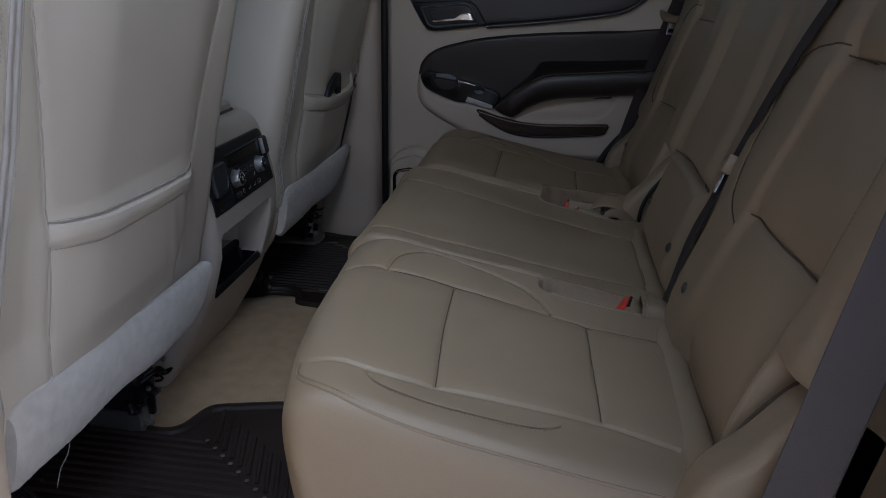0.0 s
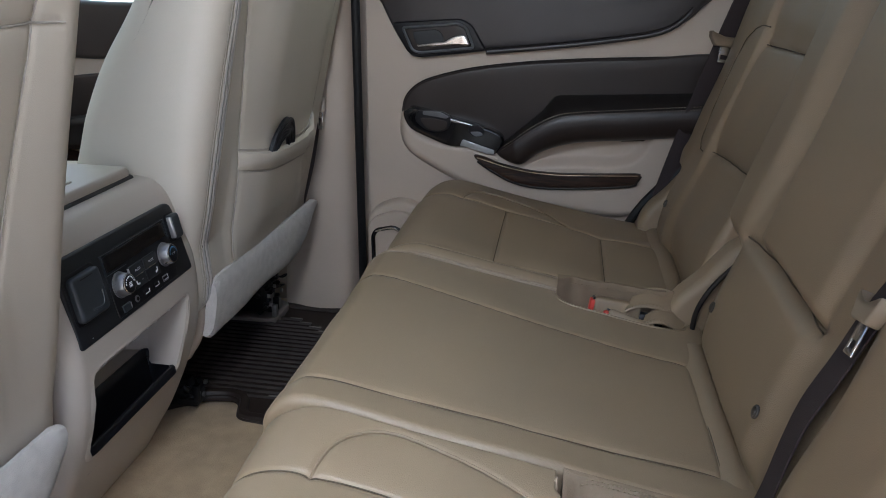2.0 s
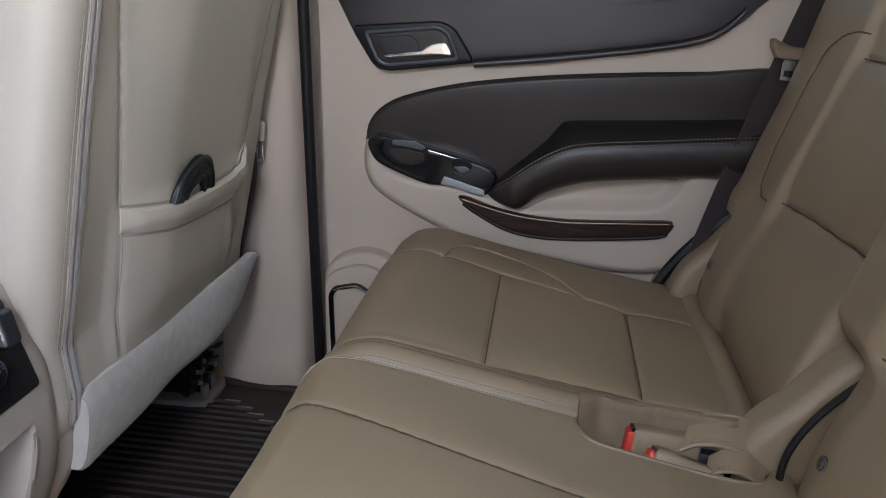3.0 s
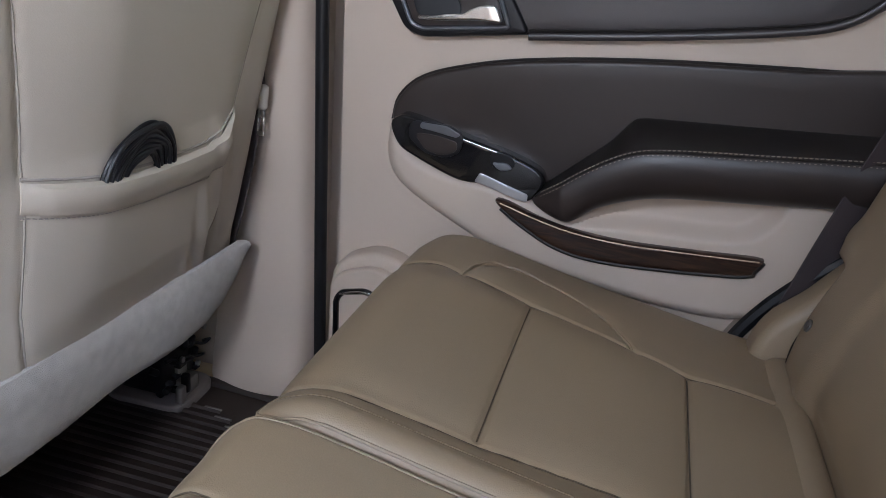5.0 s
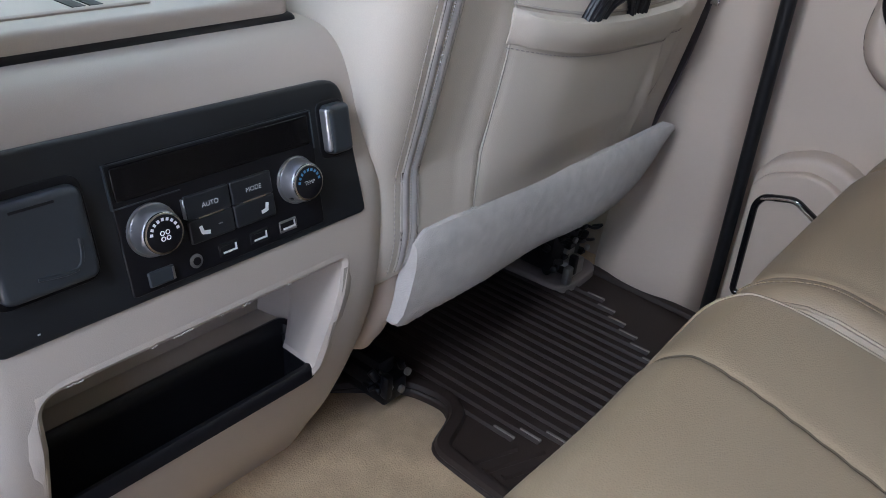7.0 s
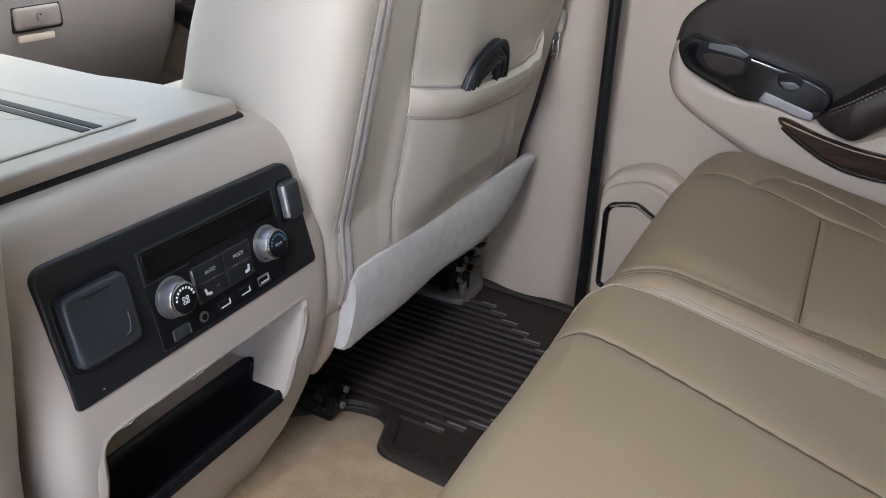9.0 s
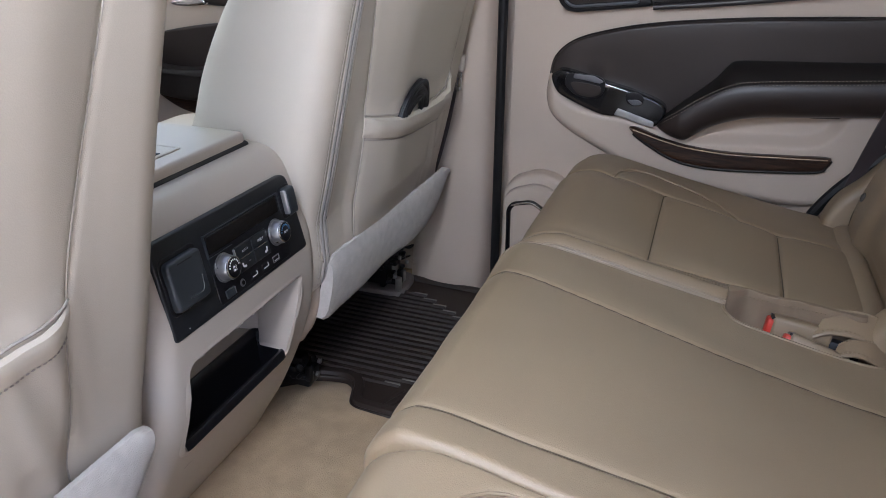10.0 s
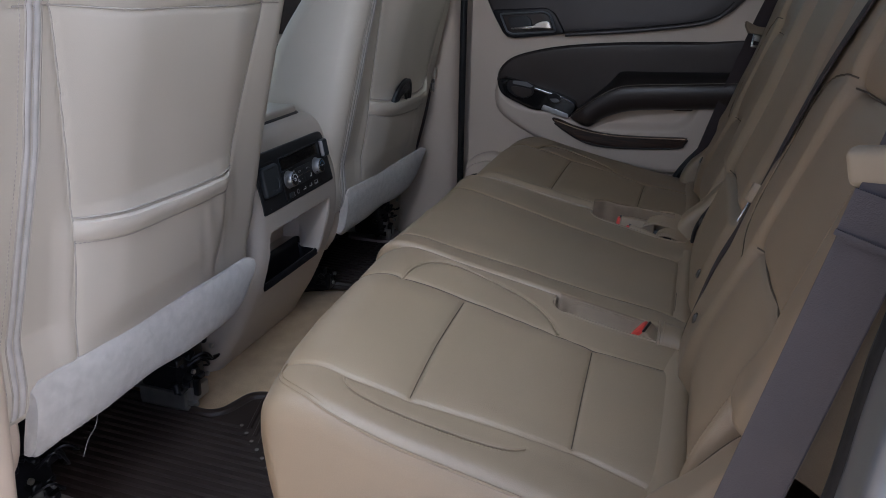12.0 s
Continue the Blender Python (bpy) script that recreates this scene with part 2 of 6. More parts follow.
def smooth_line(points, step=0.006, closed=False):
    """A Catmull-Rom line through 2D or 3D points, sampled about every step metres."""
    p = np.array(points, float)
    n = len(p)
    out = []
    for i in range(n if closed else n - 1):
        a, b, c, d = (p[(i - 1) % n] if closed or i else 2 * p[0] - p[1]), p[i], p[(i + 1) % n], (p[(i + 2) % n] if closed or i + 2 < n else 2 * p[-1] - p[-2])
        k = max(2, int(np.linalg.norm(c - b) / step))
        for t in np.arange(k) / k:
            out.append(0.5 * (2 * b + (c - a) * t + (2 * a - 5 * b + 4 * c - d) * t * t + (3 * b - a - 3 * c + d) * t ** 3))
    if not closed:
        out.append(p[-1])
    return np.array(out)


def rounded(points, r, n=6):
    """A closed polygon with its corners rounded by r (one number or one for each corner)."""
    p = np.array(points, float)
    out = []
    for i in range(len(p)):
        a, b, c = p[i - 1], p[i], p[(i + 1) % len(p)]
        rr = r[i] if isinstance(r, (list, tuple)) else r
        u, v = (a - b), (c - b)
        lu, lv = np.linalg.norm(u), np.linalg.norm(v)
        rr = min(rr, lu * 0.45, lv * 0.45)
        s, e = b + u / lu * rr, b + v / lv * rr
        for t in np.linspace(0, 1, n):
            out.append((1 - t) ** 2 * s + 2 * t * (1 - t) * b + t * t * e)
    return np.array(out)


def offset(loop, d):
    """A closed 2D loop moved inwards by d."""
    p = np.array(loop, float)
    nxt, prv = np.roll(p, -1, 0), np.roll(p, 1, 0)
    tang = nxt - prv
    tang /= np.maximum(np.linalg.norm(tang, axis=1), 1e-9)[:, None]
    area = np.sum(p[:, 0] * nxt[:, 1] - nxt[:, 0] * p[:, 1])
    normal = np.stack([-tang[:, 1], tang[:, 0]], 1) * (1 if area > 0 else -1)
    return p + normal * d


def skin(rings, caps=True, closed=True, ladder=False):
    """Verts and faces of a tube through rings of equally many points."""
    rings = np.array(rings)
    m, n = rings.shape[:2]
    verts = rings.reshape(-1, 3)
    i, j = np.meshgrid(np.arange(m - 1), np.arange(n if closed else n - 1), indexing="ij")
    k = (j + 1) % n
    faces = np.stack([i * n + j, i * n + k, (i + 1) * n + k, (i + 1) * n + j], -1).reshape(-1, 4).tolist()
    verts = [tuple(v) for v in verts]
    if caps and closed:
        for r, flip in ((0, True), (m - 1, False)):
            if not ladder:
                verts.append(tuple(rings[r].mean(0)))
                c = len(verts) - 1
                faces += [[c, r * n + (q + 1) % n, r * n + q] if flip else [c, r * n + q, r * n + (q + 1) % n] for q in range(n)]
                continue
            for q in range((n - 1) // 2):
                a, b, c, d = r * n + q, r * n + q + 1, r * n + n - 2 - q, r * n + n - 1 - q
                ring = [a, b, c, d] if b != c else [a, b, d]
                faces.append(ring[::-1] if flip else ring)
    return verts, faces


def pad(outline, y, proud, edge, face=-1, to3=None, steps=4, dome=0.0):
    """A cushioned panel: a closed outline (x, z) on the plane y, standing proud of it with a rolled edge. face: the side it looks to."""
    to3 = to3 or (lambda p, h: np.stack([p[:, 0], np.full(len(p), y) + face * h, p[:, 1]], 1))
    rings = [to3(np.array(outline, float), np.zeros(len(outline)))]
    for t in np.linspace(0, 1, steps + 1):
        rings.append(to3(offset(outline, edge * (1 - math.cos(t * math.pi / 2))), np.full(len(outline), proud - edge + edge * math.sin(t * math.pi / 2))))
    inner = offset(outline, edge)
    c = inner.mean(0)
    for s in (0.8, 0.55, 0.3):
        rings.append(to3(c + (inner - c) * s, np.full(len(outline), proud + dome * (1 - s * s))))
    v, f = skin(rings, caps=False)
    v.append(tuple(to3(c[None], np.array([proud + dome]))[0]))
    n, base = len(outline), (len(rings) - 1) * len(outline)
    f += [[base + q, base + (q + 1) % n, len(v) - 1] for q in range(n)]
    bm = bmesh.new()
    vs = [bm.verts.new(p) for p in v]
    for q in f:
        try:
            bm.faces.new([vs[a] for a in q])
        except ValueError:
            pass
    return bm


def tube(points, radius, sides=8, flat=1.0, up=(0, 0, 1)):
    """A round or flattened bar along a 3D line."""
    p = np.array(points, float)
    t = np.gradient(p, axis=0)
    t /= np.linalg.norm(t, axis=1)[:, None]
    rings = []
    for q, d in zip(p, t):
        s = np.cross(d, up)
        if np.linalg.norm(s) < 1e-5:
            s = np.cross(d, (1, 0, 0))
        s /= np.linalg.norm(s)
        w = np.cross(s, d)
        rings.append([q + radius * (math.cos(a) * s + flat * math.sin(a) * w) for a in np.linspace(0, 2 * math.pi, sides, endpoint=False)])
    return skin(rings)


def ribbon(points, widths, half, thick, faces_to):
    """A strap of half width along a line; widths gives its sideways direction, faces_to its normal."""
    p = np.array(points, float)
    w = np.array(widths, float)
    w = np.broadcast_to(w, p.shape) / np.linalg.norm(np.broadcast_to(w, p.shape), axis=1)[:, None]
    t = np.gradient(p, axis=0)
    t /= np.linalg.norm(t, axis=1)[:, None]
    nrm = np.cross(w, t)
    rings = []
    for q, s, n in zip(p, w, nrm):
        rings.append([q + s * a + n * b for a, b in ((-half, 0), (-half * 0.96, thick / 2), (half * 0.96, thick / 2), (half, 0), (half * 0.96, -thick / 2), (-half * 0.96, -thick / 2))])
    return skin(rings)


def stitches(line, normal, pitch=0.0048, length=0.0035, r=0.0004, lift=0.0003):
    """A row of thread stitches along a 3D line."""
    p = np.array(line, float)
    seg = np.linalg.norm(np.diff(p, axis=0), axis=1)
    s = np.concatenate([[0], np.cumsum(seg)])
    bm_v, bm_f = [], []
    n = np.array(normal, float) / np.linalg.norm(normal)
    for a in np.arange(0, s[-1] - length, pitch):
        q0, q1 = (np.array([np.interp(v, s, p[:, k]) for k in range(3)]) for v in (a, a + length))
        d = q1 - q0
        side = np.cross(d, n)
        side = side / (np.linalg.norm(side) + 1e-9) * r
        up = n * r
        base = len(bm_v)
        for q, k in ((q0, 0.4), (q0 + d * 0.3, 1), (q0 + d * 0.7, 1), (q1, 0.4)):
            q = q + n * lift
            bm_v += [tuple(q - side * k - up), tuple(q - side * k * 0.7 + up * k), tuple(q + side * k * 0.7 + up * k), tuple(q + side * k - up)]
        for i in range(3):
            for j in range(3):
                o = base + i * 4 + j
                bm_f.append([o, o + 1, o + 5, o + 4])
    return bm_v, bm_f


def near_line(u, v, line):
    """Distance of points (u, v) from a polyline."""
    best = np.full(np.shape(u), 9.0)
    for (a, b), (c, d) in zip(line[:-1], line[1:]):
        du, dv = c - a, d - b
        t = np.clip(((u - a) * du + (v - b) * dv) / (du * du + dv * dv + 1e-12), 0, 1)
        best = np.minimum(best, np.hypot(u - a - t * du, v - b - t * dv))
    return best


def rounded_slot(q, y, q0, q1, y0, y1, r, soft):
    """1 inside a rectangle with rounded corners, falling to 0 over soft."""
    dq, dy = np.abs(q - (q0 + q1) / 2) - (q1 - q0) / 2 + r, np.abs(y - (y0 + y1) / 2) - (y1 - y0) / 2 + r
    d = np.hypot(np.maximum(dq, 0), np.maximum(dy, 0)) + np.minimum(np.maximum(dq, dy), 0) - r
    t = np.clip(0.5 - d / soft, 0, 1)
    return t * t * (3 - 2 * t)


def bump_in(v, a, b, soft):
    """1 between a and b, falling to 0 over soft outside."""
    return np.clip((v - a) / soft + 1, 0, 1) * np.clip((b - v) / soft + 1, 0, 1)


def padded(profile, y0, y1, end, step, seams=(), shape=None):
    """A stuffed form: a closed profile (x, z) drawn out from y0 to y1, with rolled ends, seams pressed in along lines (q, y) and an extra
    relief shape(q, y, x, z). q: the way along the profile from its first point."""
    p = np.array(profile, float)
    nxt, prv = np.roll(p, -1, 0), np.roll(p, 1, 0)
    t = nxt - prv
    t /= np.linalg.norm(t, axis=1)[:, None]
    area = np.sum(p[:, 0] * nxt[:, 1] - nxt[:, 0] * p[:, 1])
    out = np.stack([t[:, 1], -t[:, 0]], 1) * (1 if area > 0 else -1)
    q = np.concatenate([[0], np.cumsum(np.linalg.norm(np.diff(p, axis=0), axis=1))])
    a = np.linspace(0, math.pi / 2, 9)
    e0, e1 = end if isinstance(end, tuple) else (end, end)
    mid = np.linspace(y0 + e0, y1 - e1, max(3, int((y1 - y0 - e0 - e1) / step)))[1:-1]
    ys = np.concatenate([y0 + e0 * (1 - np.cos(a)), mid, (y1 - e1 * (1 - np.cos(a)))[::-1]])
    ins = np.concatenate([e0 * (1 - np.sin(a)), np.zeros(len(mid)), (e1 * (1 - np.sin(a)))[::-1]])
    Q, Y = np.meshgrid(q, ys)
    D = -np.repeat(ins[:, None], len(q), 1)
    for line, depth, width in seams:
        d = near_line(Q, Y, line)
        near = np.clip(1 - d / (width * 1.7), 0, 1)
        D -= depth * 0.62 * near * near * (3 - 2 * near) + depth * 0.60 * np.exp(-d / (width * 4))
    X, Z = p[:, 0][None] + 0 * Y, p[:, 1][None] + 0 * Y
    if shape:
        D = D + shape(Q, Y, X, Z)
    rings = np.stack([X + D * out[:, 0][None], Y, Z + D * out[:, 1][None]], -1)
    return rings


def at_surface(rings, q_line, profile, lift=0.0):
    """3D places on a padded form for a line of (q, y)."""
    p = np.array(profile, float)
    q = np.concatenate([[0], np.cumsum(np.linalg.norm(np.diff(p, axis=0), axis=1))])
    ys = rings[:, 0, 1]

    def place(a, y):
        i = int(np.clip(np.searchsorted(ys, y) - 1, 0, len(ys) - 2))
        t = (y - ys[i]) / (ys[i + 1] - ys[i] + 1e-12)
        row = rings[i] * (1 - t) + rings[i + 1] * t
        return np.array([np.interp(a, q, row[:, 0]), y, np.interp(a, q, row[:, 2])])

    return np.array([place(a, y) for a, y in q_line])


# ---------------------------------------------------------------- setting: ground, floor, shell
ground = part("ground", join(moved(box(-60, -60, -0.02, 60, 60, 0, 0), Matrix.Translation((0, 0, -0.52)))), ASPHALT, smooth=False)
tagged(ground, "pale concrete ground around the parked car", "ground", kind="structure")


def carpet_height(x, y):
    """The floor: flat foot wells with a low hump along the middle."""
    hump = 0.5 * (np.tanh((y + 0.17) / 0.035) - np.tanh((y - 0.30) / 0.035))
    return -0.006 + 0.016 * hump


gx, gy = np.linspace(-1.6, 0.6, 150), np.linspace(-0.80, 0.80, 130)
GX, GY = np.meshgrid(gx, gy, indexing="ij")
rings = np.stack([GX, GY, carpet_height(GX, GY) + 0.0015 * np.sin(GX * 37 + 5 * np.sin(GY * 11)) * np.cos(GY * 29)], -1)
floor = part("floor", skin(rings, closed=False), CARPET)
tagged(floor, "worn beige cut-pile carpet on the car floor", "carpet", kind="structure")
part("floor_pan", box(-1.7, -0.80, -0.10, 1.7, 0.82, -0.03, 0), MATT, floor)

# roof, tail and front close the cabin
ceiling = part("ceiling", box(-0.72, -0.79, 1.17, 1.75, 0.79, 1.24, 0.02), HEADLINER)
tagged(ceiling, "pale cloth headliner of the car", "headliner", kind="structure")
wall_rear = part("wall_rear", box(1.62, -0.80, -0.05, 1.70, 0.82, 0.62, 0.01), TRIM)
tagged(wall_rear, "tan trim of the closed tailgate", "car trim", kind="structure")
window_rear = part("window_1", moved(box(-0.004, -0.66, 0, 0.004, 0.68, 0.56, 0), pose(1.66, 0, 0.62, 0, -8, 0)), TINTED, smooth=False)
window_rear.visible_shadow = False
tagged(window_rear, "dark tinted tailgate window", "car window", kind="structure")


def side_shell(name, s, y, label):
    """The body side behind the rear door: lower trim and pillar, with a tinted quarter window."""
    w = part(name, join(box(0.40, min(y, y + s * 0.06), -0.05, 1.64, max(y, y + s * 0.06), 0.70, 0.01),
                        moved(box(-0.06, -0.03, 0, 0.09, 0.03, 0.52, 0.01), pose(0.46, y - s * 0.01, 0.68, s * 6, 8, 0)),
                        moved(box(-0.06, -0.03, 0, 0.09, 0.03, 0.52, 0.01), pose(1.50, y - s * 0.01, 0.68, s * 6, 0, 0)),
                        box(-0.70, y - 0.06, 1.12, 1.64, y + 0.03, 1.20, 0.02)), TRIM)
    return tagged(w, label, "car trim", kind="structure")


side_shell("wall_right", 1, 0.80, "tan trim of the car's quarter panel and pillar")
side_shell("wall_left", -1, -0.78, "tan trim of the car's quarter panel beside the bench")
for nm, x0, x1, s, mat in (("window_2", 0.52, 1.44, 1, TINTED), ("window_3", 0.52, 1.44, -1, TINTED), ("window_4", -0.42, 0.42, 1, TINTED),
                           ("window_5", -1.25, -0.56, 1, CLEAR), ("window_6", -1.25, -0.56, -1, CLEAR)):
    foot = 0.635 if nm == "window_5" else 0.69
    g = part(nm, moved(box(x0, -0.002, 0, x1, 0.002, 1.15 - foot, 0), pose(0, 0.81 * s, foot, 8 * s, 0, 0)), mat, smooth=False)
    tagged(g, "tinted side window of the car" if mat is TINTED else "clear front side window of the car", "car window", kind="structure")
    g.visible_shadow = mat is TINTED
# tint added to hold back light from the front
windscreen = part("windscreen", moved(box(-0.003, -0.66, 0, 0.003, 0.68, 0.88, 0), pose(-1.62, 0, 0.70, 0, 58, 0)), TINTED, smooth=False)
tagged(windscreen, "raked tinted windscreen", "car window", kind="structure")

# middle pillars
for nm, s, yy in (("trim_right_pillar", 1, 0.0), ("trim_left_pillar", -1, 0.0)):
    prof = smooth_line([(-0.60, 0.80), (-0.59, 0.755), (-0.55, 0.735), (-0.49, 0.730), (-0.445, 0.742), (-0.432, 0.775), (-0.432, 0.80)], 0.006)
    rr = []
    for z in np.linspace(-0.01, 1.16, 40):
        lean = -0.10 * max(0, z - 0.05) - 0.035 * math.exp(-((z - 0.02) / 0.07) ** 2)
        rr.append([(x, s * (y + lean * (0.75 if y < 0.79 else 0.4)), z) for x, y in prof])
    pillar = part(nm, skin(rr, closed=False), TRIM)
    tagged(pillar, "smooth tan plastic pillar trim between the doors", "pillar trim", kind="structure")
    part("pillar_post", box(-0.58, min(s * 0.80, s * 0.86), -0.1, -0.44, max(s * 0.80, s * 0.86), 0.70, 0.005), PAINT, pillar)

# unseen block, added to stop light leaking between pillar and door
part("pillar_light_block", box(-0.50, 0.79, -0.05, -0.405, 0.84, 1.16, 0.004), TRIM, bpy.data.objects["trim_right_pillar"])
seal_line = [(-0.416, 0.738 - 0.075 * max(0, z - 0.06), z) for z in np.linspace(-0.03, 1.10, 60)]
door_seal = part("door_seal", tube(seal_line, 0.0085, 10, up=(1, 0, 0)), SEAL)
tagged(door_seal, "black rubber door seal along the pillar edge", "door seal", kind="structure")
sill = part("sill", join(box(-0.62, -0.86, -0.10, 0.42, -0.775, -0.015, 0.012)), TRIM)
tagged(sill, "tan plastic door sill", "door sill", kind="structure")
# jamb of the open door behind the bench
jamb_line = smooth_line([(0.165, 0.0), (0.220, 0.25), (0.252, 0.45), (0.266, 0.60), (0.320, 0.85), (0.395, 1.14)], 0.02)
jamb_rows = [[(x + a, -0.815 + c + 0.05 * max(0, z - 0.3), z) for a, c in rounded([(0.0, -0.045), (0.09, -0.045), (0.09, 0.03), (0.022, 0.03), (0.0, 0.005)], 0.010, 4)] for x, z in jamb_line]
jamb = part("door_jamb", skin(jamb_rows), PAINT)
tagged(jamb, "grey painted door jamb beside the bench", "door jamb", kind="structure")
part("jamb_seal", tube([(x + 0.012, -0.792 + 0.05 * max(0, z - 0.3), z) for x, z in jamb_line], 0.011, 10), SEAL, jamb)
# added block whose brown stands for the unlit cavity behind the jamb
part("shaded_gap_block", box(0.285, -0.77, -0.02, 0.46, -0.70, 0.66, 0.02), MIDTAN, jamb, "brown block for the shaded gap behind the jamb")


# ---------------------------------------------------------------- rear bench
def arc_sample(pts, step):
    return smooth_line(pts, step, closed=True)


CUSHION_TOP = [(0.19, 0.250), (0.10, 0.263), (0.0, 0.281), (-0.10, 0.300), (-0.18, 0.316), (-0.222, 0.3225), (-0.250, 0.320), (-0.266, 0.306), (-0.270, 0.280), (-0.267, 0.245),
               (-0.260, 0.20), (-0.244, 0.14), (-0.210, 0.085), (-0.150, 0.050), (-0.05, 0.040), (0.10, 0.040), (0.175, 0.055), (0.198, 0.10), (0.20, 0.17), (0.20, 0.235)]
CUSHION = arc_sample(CUSHION_TOP, 0.0024)


def qx(x):
    """Way along the cushion's profile from its rear top edge."""
    return (0.19 - x) * 1.017


def front_plan(rings):
    """Rounds the bench's outer front corners in plan: moves the front of a cushion back towards its outer end."""
    x, y = rings[..., 0], rings[..., 1]
    back = np.interp(y, [-0.622, -0.60, -0.56, -0.50, -0.42, -0.30, 0.55, 0.66, 0.72], [0.038, 0.032, 0.022, 0.011, 0.002, -0.004, -0.004, 0.002, 0.014])
    t = np.clip((-0.06 - x) / 0.17, 0, 1)
    rings[..., 0] = x + back * t * t * (3 - 2 * t)
    return rings


def seam_line(points):
    return [(qx(x), y) for x, y in points]


def cushion(parent, y0, y1, seams, relief, label, threads=(), ends=(0.022, 0.022)):
    rings = padded(CUSHION, y0, y1, ends, 0.0022, [(seam_line(l), d, w) for l, d, w in seams], relief)
    rings = front_plan(rings)
    ob = part("cushion", skin(rings), LEATHER, parent, label)
    ob.data.set_sharp_from_angle(angle=radians(88))
    ob.location.y = -parent.location.y
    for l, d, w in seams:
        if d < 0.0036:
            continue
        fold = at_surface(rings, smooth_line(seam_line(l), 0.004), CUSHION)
        # dark cord laid in the groove draws the shade of the fold
        part("seam_shade", tube(fold + np.array([-0.1, 0, 1]) * d * 0.30, 0.0007, 5), SEAM_SHADE, ob)
    for line, lift in threads:
        dense = smooth_line(seam_line(line), 0.004)
        p3 = at_surface(rings, dense, CUSHION)
        part("stitching", stitches(p3, (-0.1, lift, 1), lift=0.0008 if lift else 0.0003), THREAD, ob)
    return ob, rings


def ease(t):
    t = np.clip(t, 0, 1)
    return t * t * (3 - 2 * t)


bench_large = thing("bench_seat_section", "tan leather bench section with one outer and one middle seat", "car seat", "rear bench", at=(0, -0.2, 0))
bench_small = thing("bench_seat_section", "tan leather single bench section beside the closed door", "car seat", "rear bench", at=(0, 0.47, 0))


arc_near = smooth_line([(-0.196, -0.290), (-0.190, -0.252), (-0.172, -0.226), (-0.140, -0.214), (-0.075, -0.226), (-0.022, -0.247), (0.006, -0.270), (0.022, -0.294)], 0.006).tolist()
crescent = [(0.036, -0.553), (0.022, -0.563), (-0.010, -0.570), (-0.060, -0.573), (-0.110, -0.574), (-0.155, -0.572), (-0.174, -0.565), (-0.180, -0.555)]
near_seams = [
    ([(-0.107, -0.295), (-0.104, -0.42), (-0.096, -0.540)], 0.0038, 0.0022),
    ([(0.070, -0.308), (0.074, -0.42), (0.079, -0.524)], 0.0038, 0.0022),
    ([(0.18, -0.302), (0.07, -0.303), (-0.107, -0.289), (-0.20, -0.288), (-0.33, -0.290)], 0.0038, 0.0022),
    ([(0.185, -0.552), (0.079, -0.530), (-0.095, -0.545), (-0.17, -0.550), (-0.252, -0.545)], 0.0034, 0.0022),
    (crescent, 0.0018, 0.0024),
    (arc_near, 0.0035, 0.0026),
]


NEAR_ACROSS = smooth_line([(0.195, 0.0250), (0.212, 0.0262), (0.250, 0.0225), (0.280, 0.0185), (0.300, 0.0160), (0.330, 0.0158), (0.420, 0.0160), (0.500, 0.0152), (0.535, 0.0135), (0.552, 0.0122), (0.575, 0.0118), (0.595, 0.0098), (0.612, 0.0045), (0.624, 0.0)], 0.002)


def pleats(Q, window):
    """Three shallow swells along the cushion, between its cross seams."""
    d = 0.0
    for a, b in ((0.19, 0.072), (0.072, -0.103), (-0.103, -0.25)):
        d = d + 0.0032 * np.clip(1 - ((Q - (qx(a) + qx(b)) / 2) / ((qx(b) - qx(a)) / 2)) ** 2, 0, 1)
    return d * window


def near_relief(Q, Y, X, Z):
    """One soft swell across the cushion, three shallow pleats along it, and the slot for the buckle."""
    d = np.interp(-Y, NEAR_ACROSS[:, 0], NEAR_ACROSS[:, 1]) * ease((qx(-0.285) - Q) / 0.085)
    d = d + pleats(Q, ease((-Y - 0.285) / 0.05) * ease((0.565 + Y) / 0.05))
    slot = rounded_slot(Q, Y, qx(0.176), qx(0.004), -0.240, -0.130, 0.018, 0.007)
    return d - 0.062 * slot


near_cushion, near_rings = cushion(bench_large, -0.622, -0.199, near_seams, near_relief, "pleated tan leather seat cushion",
                                   [([(x, y - 0.0045) for x, y in crescent[1:-1]], 0.0)], (0.022, 0.007))
centre_seams = [
    ([(0.165, 0.094), (0.0, 0.106), (-0.20, 0.133), (-0.28, 0.144), (-0.40, 0.145)], 0.0040, 0.0022),
    ([(0.165, -0.138), (0.0, -0.142), (-0.20, -0.148), (-0.40, -0.145)], 0.0040, 0.0022),
    ([(0.165, -0.138), (0.165, 0.094)], 0.005, 0.003),
]


def centre_relief(Q, Y, X, Z):
    d = np.interp(Y, [-0.197, -0.150, -0.08, 0.02, 0.100, 0.16, 0.228], [0.026, 0.023, 0.022, 0.021, 0.020, 0.022, 0.024]) * bump_in(Q, 0.0, qx(-0.240), 0.05)
    d = d + 0.0010 * np.sin(Q * 33 + 2 * np.sin(Y * 19)) * np.sin(Y * 27)
    slot = rounded_slot(Q, Y, qx(0.172), qx(-0.004), 0.188, 0.320, 0.026, 0.007)
    return d - 0.062 * slot


